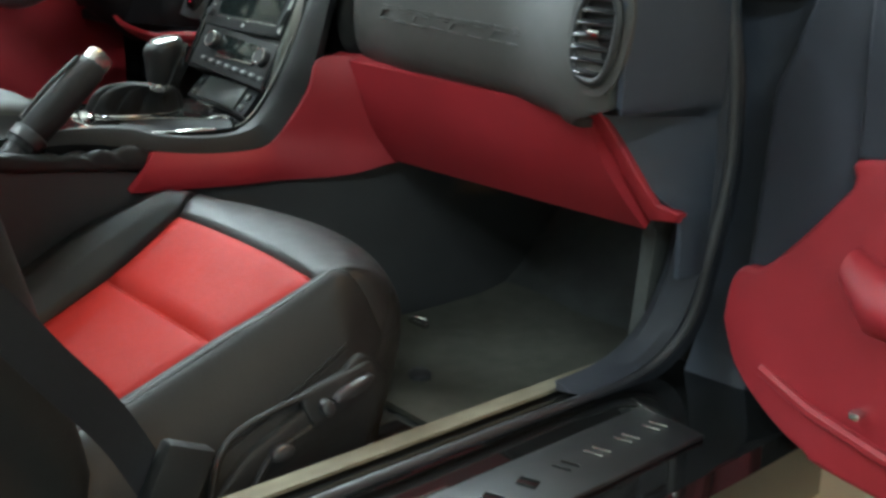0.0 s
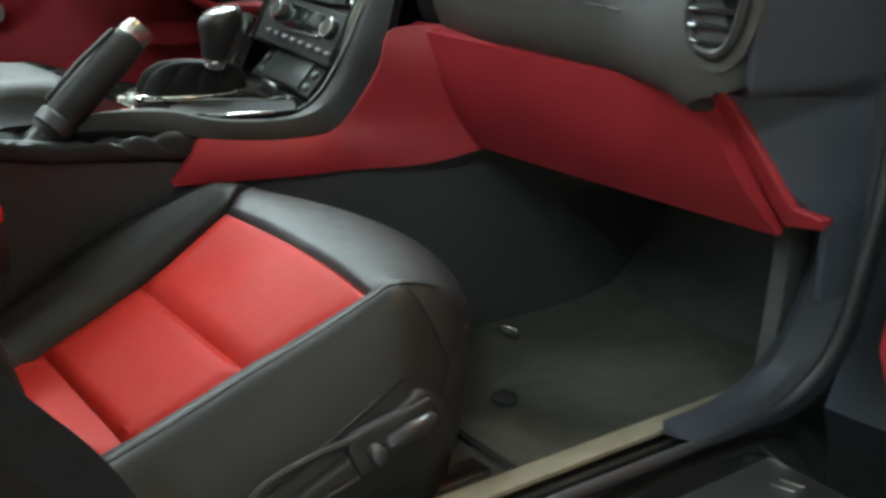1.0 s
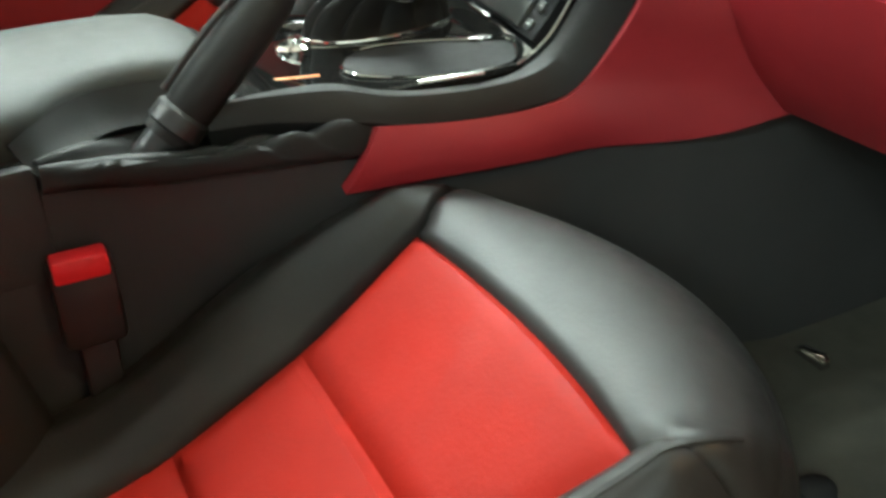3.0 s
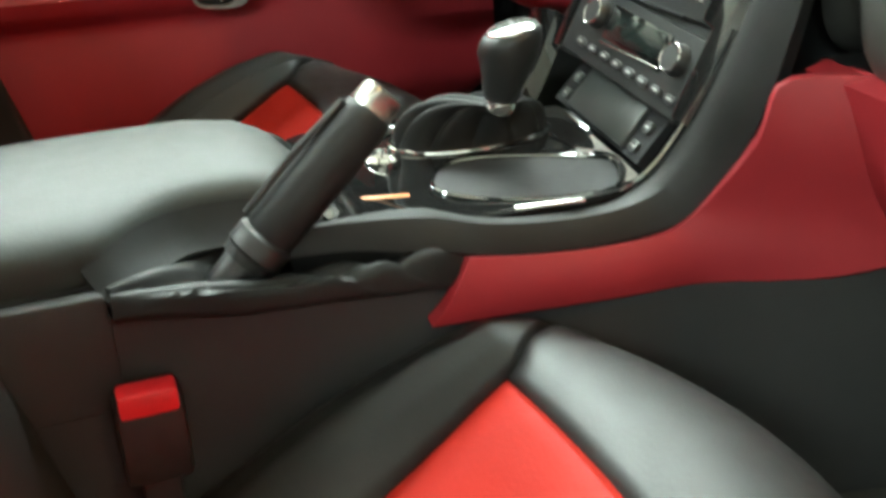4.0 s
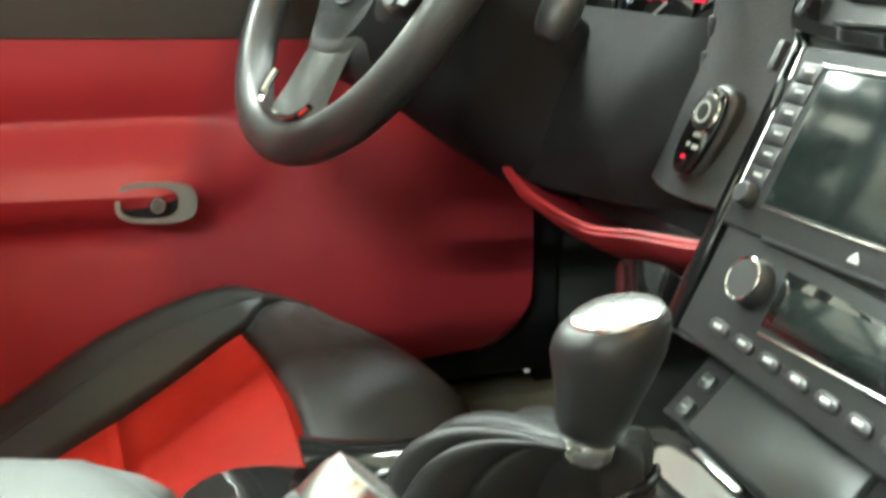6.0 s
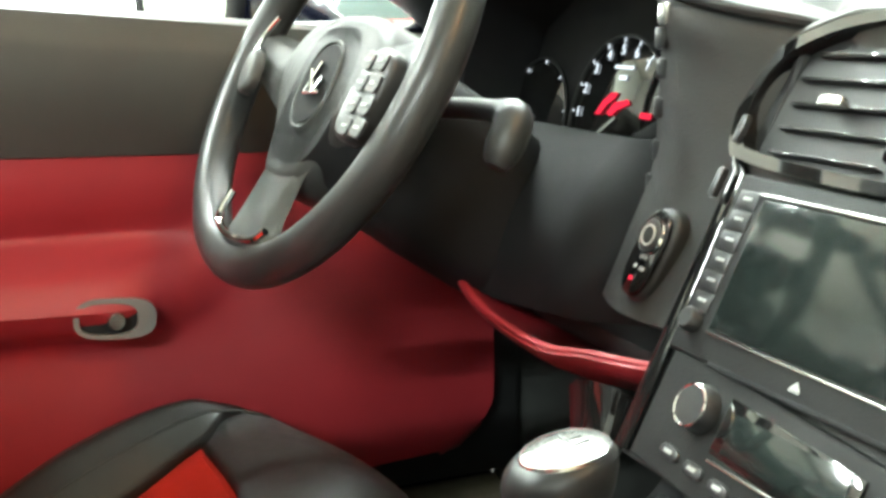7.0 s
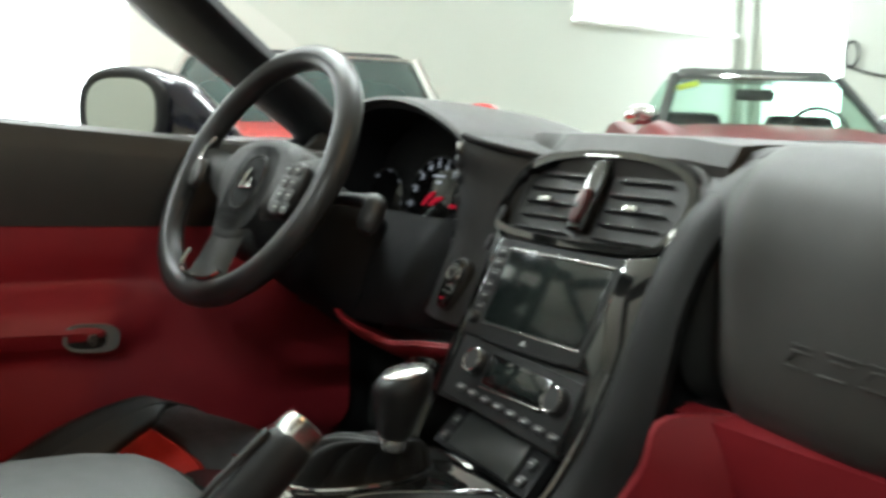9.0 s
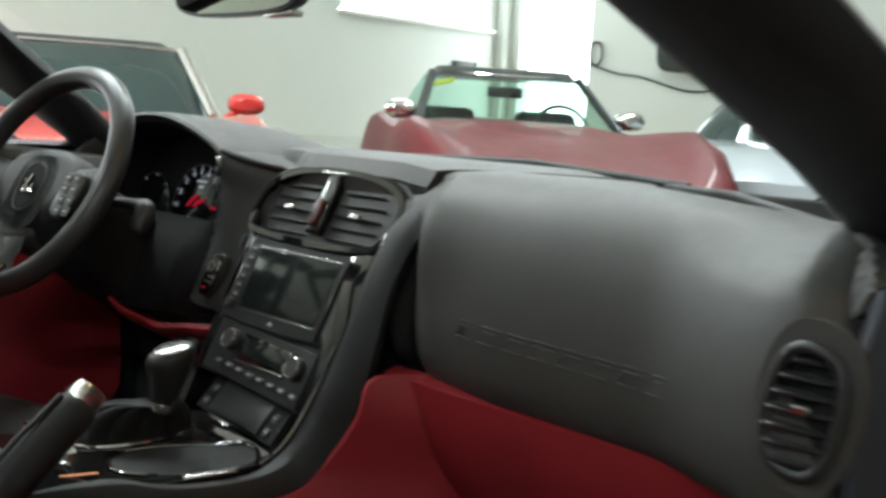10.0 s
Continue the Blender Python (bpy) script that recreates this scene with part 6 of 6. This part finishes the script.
part("panel", prism(oval(0.0175, 0.034, 32, 0.0, 0.0, radians(-12), 2.8), lambda a, b, d: ig(a, b, d - 0.012), 0.015, 0.005, 3), HARD_BLACK, ign)
part("inset", prism(oval(0.0155, 0.031, 32, 0.0, 0.0, radians(-12), 2.6), lambda a, b, d: ig(a, b, 0.003 + d), 0.003, 0.0012, 2), PIANO_BLACK, ign, "gloss black oval inset")
part("start_button", turned([(0.012, 0), (0.0115, 0.003), (0.0085, 0.0045), (0.001, 0.0045)], ig(0.002, 0.012, 0.005), IN, 28), HARD_BLACK, ign, "round start button")
part("button_ring", tube([Vector(ig(0.002, 0.012, 0.007)) + IROT @ Vector((0.0122 * math.cos(a), 0.0122 * math.sin(a), 0)) for a in [2 * math.pi * k / 32 for k in range(32)]], 0.0013, 6, closed=True), CHROME, ign, "chrome button ring")
part("button_ring", tube([Vector(ig(0.002, 0.012, 0.0095)) + IROT @ Vector((0.0068 * math.cos(a), 0.0068 * math.sin(a), 0)) for a in [2 * math.pi * k / 24 for k in range(24)]], 0.0009, 6, closed=True), GREY_PRINT, ign, "pale ring mark")
for x, v, w, mt in ((0.001, -0.003, 0.008, GREY_PRINT), (-0.005, -0.01, 0.0035, GREY_PRINT), (0.003, -0.011, 0.006, GREY_PRINT), (-0.006, -0.019, 0.004, RED_LIT)):
    part("print_bar" if mt is GREY_PRINT else "indicator", box(ig(x, v, 0.0063), (w, 0.0028, 0.0005), 0, IROT), mt, ign, "small pale print" if mt is GREY_PRINT else "tiny red light")


# ---- steering wheel ----
WC, WT, WY = Vector((-0.405, 0.008, 0.79)), radians(29.0), radians(7.9)
wn = Vector((math.sin(WY) * math.cos(WT), -math.cos(WY) * math.cos(WT), math.sin(WT)))
wu = Vector((math.cos(WY), math.sin(WY), 0))
wv = wn.cross(wu)
def wp(a, b, d=0.0):
    return tuple(WC + wu * a + wv * b + wn * d)


wheel = thing("steering_wheel", tuple(WC), "black leather three-spoke steering wheel with silver lower trim", "steering wheel")
part("rim", tube([wp(0.17 * math.cos(a), 0.17 * math.sin(a)) for a in [2 * math.pi * k / 96 for k in range(96)]], 0.0168, 20, closed=True), WHEEL_LEATHER, wheel, "black leather rim")
HX, HY = -0.004, -0.035
hub = [(-0.062, 0.03), (-0.05, 0.055), (-0.02, 0.068), (0.02, 0.068), (0.05, 0.055), (0.062, 0.03), (0.06, -0.01), (0.042, -0.05), (0.025, -0.085), (-0.025, -0.085), (-0.042, -0.05), (-0.06, -0.01)]
hub = [(p.x * (1.28 + 0.24 * smooth(-0.05, 0.02, p.y)), p.y) for p in spline([(*p, 0) for p in hub + hub[:1]], 4)][:-1]
pad = part("hub_pad", prism(hub, lambda a, b, d: wp(a + HX, b + HY + 0.02, d - 0.05), 0.05, 0.018, 5), HUB_VINYL, wheel, "black airbag pad")
part("badge_well", prism(oval(0.026, 0.034, 32, HX, HY + 0.022, 0, 2.4), lambda a, b, d: wp(a, b, -0.0002 + d), 0.0012), CLUSTER_BLACK, pad, "dark oval badge well")
part("well_lip", tube([wp(x, y, 0.0) for x, y in oval(0.029, 0.038, 40, HX, HY + 0.021, 0, 2.4)], 0.0018, 8, closed=True), HUB_VINYL, pad)
for (x0, y0), (x1, y1) in (((-0.014, 0.032), (0.004, 0.012)), ((-0.01, 0.012), (0.018, 0.014)), ((-0.012, 0.012), (-0.002, 0.04)), ((0.004, 0.012), (0.012, 0.026))):
    part("badge_bar", tube([wp(HX + x0, HY + y0, 0.002), wp(HX + x1, HY + y1, 0.002)], 0.0036, 8, 0.5), CHROME, pad, "chrome badge bar")
for s in (-1, 1):
    part("spoke", loft([[wp(s * x, y + dy, d) for y, d in ((-w, -0.006), (-w * 0.6, t), (w * 0.6, t), (w, -0.006), (0, -0.014))] for x, dy, w, t in ((0.045, -0.012, 0.036, -0.006), (0.09, -0.004, 0.029, 0.0), (0.13, 0.006, 0.025, 0.004), (0.162, 0.012, 0.022, 0.006))]), HUB_VINYL, wheel, "black spoke")
    if s < 0:
        part("switch_pod", prism(oval(0.014, 0.022, 28, -0.122, -0.014, radians(20), 2.4), lambda a, b, d: wp(a, b, 0.008 + d), 0.01, 0.005, 3), HUB_VINYL, wheel, "smooth black thumb rest")
        continue
    sw = part("switch_pod", prism(oval(0.022, 0.036, 28, 0.124, -0.024, radians(-12), 3), lambda a, b, d: wp(a, b, 0.008 + d), 0.012, 0.004, 3), HARD_BLACK, wheel, "black switch pod")
    for k in range(4):
        for j in range(2):
            bx, by, bw, bh = 0.114 + 0.019 * j + 0.003 * k, -0.0165 * k, (0.0085 if j else 0.0075), 0.007
            part("wheel_button", prism(oval(bw, bh, 14, bx, by, radians(-8), 4), lambda a, b, d: wp(a, b, 0.019 + d), 0.0028, 0.0005, 1), BUTTON_BLACK, sw, "black wheel button")
            part("print_bar", box(wp(bx, by, 0.0222), (0.007, 0.0016, 0.0005), 0, Matrix((wu, wv, wn)).transposed()), GREY_PRINT, sw, "small pale print")
part("lower_spoke", loft([[wp(HX * (1 - k) + a, y, d) for a, d in ((-w, -0.006), (-w * 0.7, t), (w * 0.7, t), (w, -0.006), (0, -0.014))] for y, w, t, k in ((-0.06, 0.046, -0.004, 0), (-0.09, 0.04, -0.002, 0.3), (-0.125, 0.04, 0.003, 0.7), (-0.158, 0.05, 0.006, 1.0))]), HUB_VINYL, wheel, "black lower spoke")
part("silver_trim", tube(spline([wp(-0.05, -0.118, 0.008), wp(-0.05, -0.138, 0.01), wp(-0.036, -0.148, 0.011), wp(0.0, -0.153, 0.011), wp(0.036, -0.148, 0.011), wp(0.05, -0.138, 0.01)], 5), 0.0032, 8), CHROME, wheel, "thin chrome trim round the lower spoke")
part("silver_trim", tube(spline([wp(-0.128, 0.042, 0.008), wp(-0.142, 0.02, 0.009), wp(-0.143, -0.005, 0.009), wp(-0.132, -0.024, 0.008)], 5), 0.0024, 8), CHROME, wheel, "thin chrome trim beside the thumb rest")
column = thing("steering_column", (-0.4, 0.1, 0.7), "black steering column shroud with stalks", "steering column")
def col_ring(k, w, h):
    c = WC - wn * k + Vector((0.0, 0.0, -0.01 * k * 10))
    return [tuple(c + wu * a + wv * b) for a, b in oval(w, h * 1.2, 24, 0, -0.022, 0, 3)]


part("shroud", loft([col_ring(0.0, 0.05, 0.05), col_ring(0.02, 0.062, 0.058), col_ring(0.06, 0.068, 0.06), col_ring(0.13, 0.07, 0.062), col_ring(0.2, 0.07, 0.062), col_ring(0.26, 0.07, 0.06)]), CLUSTER_BLACK, column)
cc = WC - wn * 0.06
part("stalk", tube(spline([tuple(cc + wu * 0.06), tuple(cc + wu * 0.12 + wv * 0.004), tuple(cc + wu * 0.178 + wv * 0.004), tuple(cc + wu * 0.19 - wv * 0.006), tuple(cc + wu * 0.192 - wv * 0.035)], 5), [0.008] * 9 + [0.009, 0.011, 0.0125, 0.0135, 0.014, 0.014, 0.014, 0.014, 0.014, 0.013, 0.011, 0.008], 12), HARD_BLACK, column, "black wiper stalk")
part("stalk", tube(spline([tuple(cc - wu * 0.06), tuple(cc - wu * 0.12 + wv * 0.004), tuple(cc - wu * 0.165)], 5), [0.008] * 6 + [0.01, 0.013, 0.0145, 0.0145, 0.011], 12), HARD_BLACK, column, "black indicator stalk")

rv = thing("rear_view_mirror", (-0.09, 0.02, 1.05), "black rear view mirror under the windscreen header", "rear view mirror")
part("housing", loft([[(-0.095 + x, 0.15 + d * 0.03, 1.06 + z) for x, z in oval(0.15 * q, 0.036 * q, 32, 0, 0, 0, 3.2)] for d, q in ((-0.6, 0.98), (-0.5, 1.0), (0, 0.97), (0.6, 0.8), (0.9, 0.5))]), HARD_BLACK, rv)
part("glass", prism(oval(0.143, 0.031, 32, -0.095, 1.06, 0, 3.2), lambda a, b, d: (a, 0.132 - d, b), 0.002), MIRROR, rv, "mirror glass")
part("map_lamp", box((0.0, 0.145, 1.026), (0.06, 0.02, 0.008), 0.003), SATIN, rv, "small shiny lamp lens")
part("stem", tube([(-0.095, 0.17, 1.08), (-0.095, 0.12, 1.13)], 0.012, 10), HARD_BLACK, rv)


# ---- driver door ----
ddoor = thing("driver_door", (-0.7, -0.1, 0.26), "closed door with black upper and red lower trim", "car door", "doors")
part("outer_skin", sheet(lambda u, v: (-0.9 + 0.06 * (2 * v - 1) ** 2 + 0.03 * v, -0.72 + 1.06 * u, 0.25 + 0.57 * v), 10, 10, 0.02), NAVY_PAINT, ddoor, "navy painted outside")
part("upper_trim", sheet(lambda u, v: (-0.655 + 0.018 * math.sin(math.pi * v * 0.8) - 0.1 * smooth(0.88, 1.0, v), -0.72 + 1.06 * u, 0.72 - 0.02 * u * (1 - v) + (0.158 - 0.0885 * u) * v - 0.02 * smooth(0.93, 1.0, v)), 20, 16, -0.02), DASH_VINYL, ddoor, "black grained upper trim")


def red_door(u, v):
    y = -0.72 + 0.99 * u
    z = 0.342 + 0.383 * v - 0.02 * u * v
    arm = 0.045 * math.exp(-((z - 0.565) / 0.028) ** 2) * smooth(-0.02, -0.16, y)
    front = 0.02 * smooth(0.05, 0.27, y)
    scoop = -0.02 * math.exp(-((z - 0.62) / 0.03) ** 2) * smooth(0.0, -0.12, y)
    return -0.65 + arm + scoop - front + 0.008 * math.sin(v * 6), y, z


def round_front(fn):
    def at(u, v):
        x, y, z = fn(u, v)
        k = min(1, max(0, (0.43 - z) / 0.09))
        lim = 0.277 - 0.09 * (1 - math.sqrt(1 - k * k))
        return x, min(y, lim + 0.0 * v) if y > lim else y, z
    return at


part("red_trim", sheet(round_front(red_door), 70, 44, -0.015), RED_VINYL, ddoor, "red vinyl lower trim with armrest")
bezel = part("release_bezel", ring_plate(oval(0.038, 0.02, 32, -0.15, 0.552, radians(-4), 3), oval(0.027, 0.0155, 32, -0.156, 0.552, radians(-4), 3), lambda a, b, d: (-0.604 + d - 0.02 * max(0, a + 0.13), a, b), 0.008), SILVER_PLASTIC, ddoor, "satin silver release bezel")
part("release_well", prism(oval(0.028, 0.016, 32, -0.156, 0.552, radians(-4), 3), lambda a, b, d: (-0.614 + d, a, b), 0.0125), CLUSTER_BLACK, bezel)
part("release_button", turned([(0.009, 0), (0.009, 0.008), (0.007, 0.011), (0.001, 0.011)], (-0.603, -0.149, 0.55), (1, 0, 0), 20), SATIN, bezel, "round silver release button")
part("pull_well", prism(oval(0.1, 0.026, 32, -0.44, 0.572, 0, 4), lambda a, b, d: (-0.609 + d, a, b), 0.008, 0.003, 2), HARD_BLACK, ddoor, "dark door pull recess")
part("speaker", prism(oval(0.085, 0.07, 32, 0.12, 0.45, 0, 2.2), lambda a, b, d: (-0.672 + d, a, b), 0.012, 0.004, 2), RED_VINYL, ddoor, "red speaker cover")
part("inner_panel", box((-0.7, -0.2, 0.54), (0.05, 1.04, 0.5), 0.01), HARD_BLACK, ddoor)
part("window_seal", loft([[(-0.72 + x, y, 0.863 - 0.0835 * (y + 0.72) + z) for x, z in oval(0.02, 0.006, 10)] for y in (-0.7, -0.3, 0.0, 0.3)]), RUBBER, ddoor, "black window seal")
part("lock_pin", turned([(0.003, 0), (0.003, 0.004)], (-0.637, -0.13, 0.737), (1, 0, 0), 10), CHROME, ddoor, "tiny bright screw")

wing = thing("wing_mirror", (-0.92, 0.02, 0.8), "dark glossy wing mirror outside the door window", "wing mirror")
MC = Vector((-0.99, 0.0, 0.864))
mu, mn = Vector((0.835, 0.55, 0)).normalized(), Vector((0.55, -0.835, 0)).normalized()
def mp(a, b, d):
    return tuple(MC + mu * a + Vector((0, 0, b)) + mn * d)


part("housing", loft([[mp(a + sh, b, d) for a, b in oval(0.099 * q, 0.077 * q, 40, 0, 0, 0, 2.5)] for d, q, sh in ((0.004, 0.97, 0), (0.0, 1.0, 0), (-0.04, 1.02, 0.008), (-0.08, 0.88, 0.018), (-0.11, 0.6, 0.028), (-0.12, 0.3, 0.033))], caps=True), NAVY_PAINT, wing, "dark navy gloss housing")
part("bezel", loft([[mp(x, y, d) for x, y in oval(p, q, 48, 0, 0, 0, w)] for p, q, d, w in ((0.0985, 0.0765, 0.001, 2.5), (0.097, 0.075, 0.008, 2.5), (0.09, 0.068, 0.0135, 2.6), (0.08, 0.0595, 0.0135, 2.8), (0.076, 0.0555, 0.009, 2.9))], caps=False), RUBBER, wing, "thick dark bezel", 60)
part("glass", prism(oval(0.0765, 0.056, 40, 0, 0, 0, 2.9), lambda a, b, d: mp(a, b, 0.0085 + d), 0.002), MIRROR, wing, "mirror glass")
part("arm", loft([[mp(a, b + hh * math.cos(k), -0.045 + dd * math.sin(k)) for k in [2 * math.pi * j / 24 for j in range(24)]] for a, b, hh, dd in ((0.04, 0.0, 0.068, 0.045), (0.08, -0.002, 0.067, 0.045), (0.11, -0.008, 0.06, 0.043), (0.14, -0.019, 0.048, 0.04), (0.17, -0.033, 0.034, 0.036), (0.2, -0.05, 0.022, 0.03))]), NAVY_PAINT, wing, "dark navy arm sweeping down to the door", 60)
part("sail_panel", prism([(0.2, 0.8), (0.33, 0.8), (0.3, 0.845), (0.26, 0.86)], lambda a, b, d: (-0.72 + d, a, b), 0.02, 0.005), HARD_BLACK, wing, "black triangular sail panel")

# ---- open passenger door ----
pdoor = thing("passenger_door", (0.88, 0.4, 0.2), "wide open door with red trim and dark upper edge", "car door", "doors")
DA = radians(80)
dd, dn = Vector((math.sin(DA), -math.cos(DA), 0)), Vector((-math.cos(DA), -math.sin(DA), 0))
DP = Vector((0.9, 0.27, 0))
def dp(s_, z, d=0.0):
    return tuple(DP + dd * s_ + Vector((0, 0, z)) + dn * d)


part("door_body", prism([(-0.05, 0.37), (-0.02, 0.31), (0.05, 0.27), (0.2, 0.245), (0.95, 0.24), (1.0, 0.3), (1.0, 0.84), (0.12, 0.84), (0.0, 0.8), (-0.05, 0.66)], lambda a, b, d: dp(a, b, d - 0.16), 0.155, 0.02, 3), DOOR_DARK, pdoor, "dark door body")
red_poly = [(-0.053, 0.385), (-0.05, 0.43), (-0.035, 0.455), (-0.005, 0.465), (0.045, 0.52), (0.09, 0.58), (0.122, 0.618), (0.5, 0.65), (0.95, 0.67), (0.96, 0.27), (0.19, 0.264), (0.085, 0.274), (0.024, 0.298), (-0.026, 0.335)]
red_poly = [(p.x, p.y) for p in spline([(*p, 0) for p in red_poly + red_poly[:1]], 4)][:-1]
part("red_trim", prism(red_poly, lambda a, b, d: dp(a, b, d - 0.006), 0.02, 0.008, 3), RED_VINYL, pdoor, "red vinyl door trim")
part("upper_trim", prism([(0.089, 0.609), (0.5, 0.645), (0.95, 0.665), (0.97, 0.83), (0.070, 0.830)], lambda a, b, d: dp(a, b, d - 0.006), 0.018, 0.006, 3), DOOR_DARK, pdoor, "black grained upper trim")
part("pocket_rail", tube([dp(0.015, 0.346, 0.012), dp(0.09, 0.328, 0.018), dp(0.2, 0.315, 0.02), dp(0.8, 0.31, 0.02)], 0.008, 8), RED_VINYL, pdoor, "raised red pocket edge")
part("armrest", loft([[dp(s_, z0 + b, 0.01 + a) for a, b in oval(w, h, 16, w * 0.4, 0)] for s_, z0, w, h in ((0.105, 0.5, 0.006, 0.008), (0.115, 0.5, 0.025, 0.022), (0.16, 0.475, 0.04, 0.032), (0.5, 0.49, 0.05, 0.035), (0.85, 0.5, 0.04, 0.03), (0.88, 0.5, 0.01, 0.01))]), RED_VINYL, pdoor, "red padded armrest")
part("lamp_lens", box(dp(0.15, 0.35, 0.016), (0.012, 0.03, 0.008), 0.002), SATIN, pdoor, "small door lamp lens")
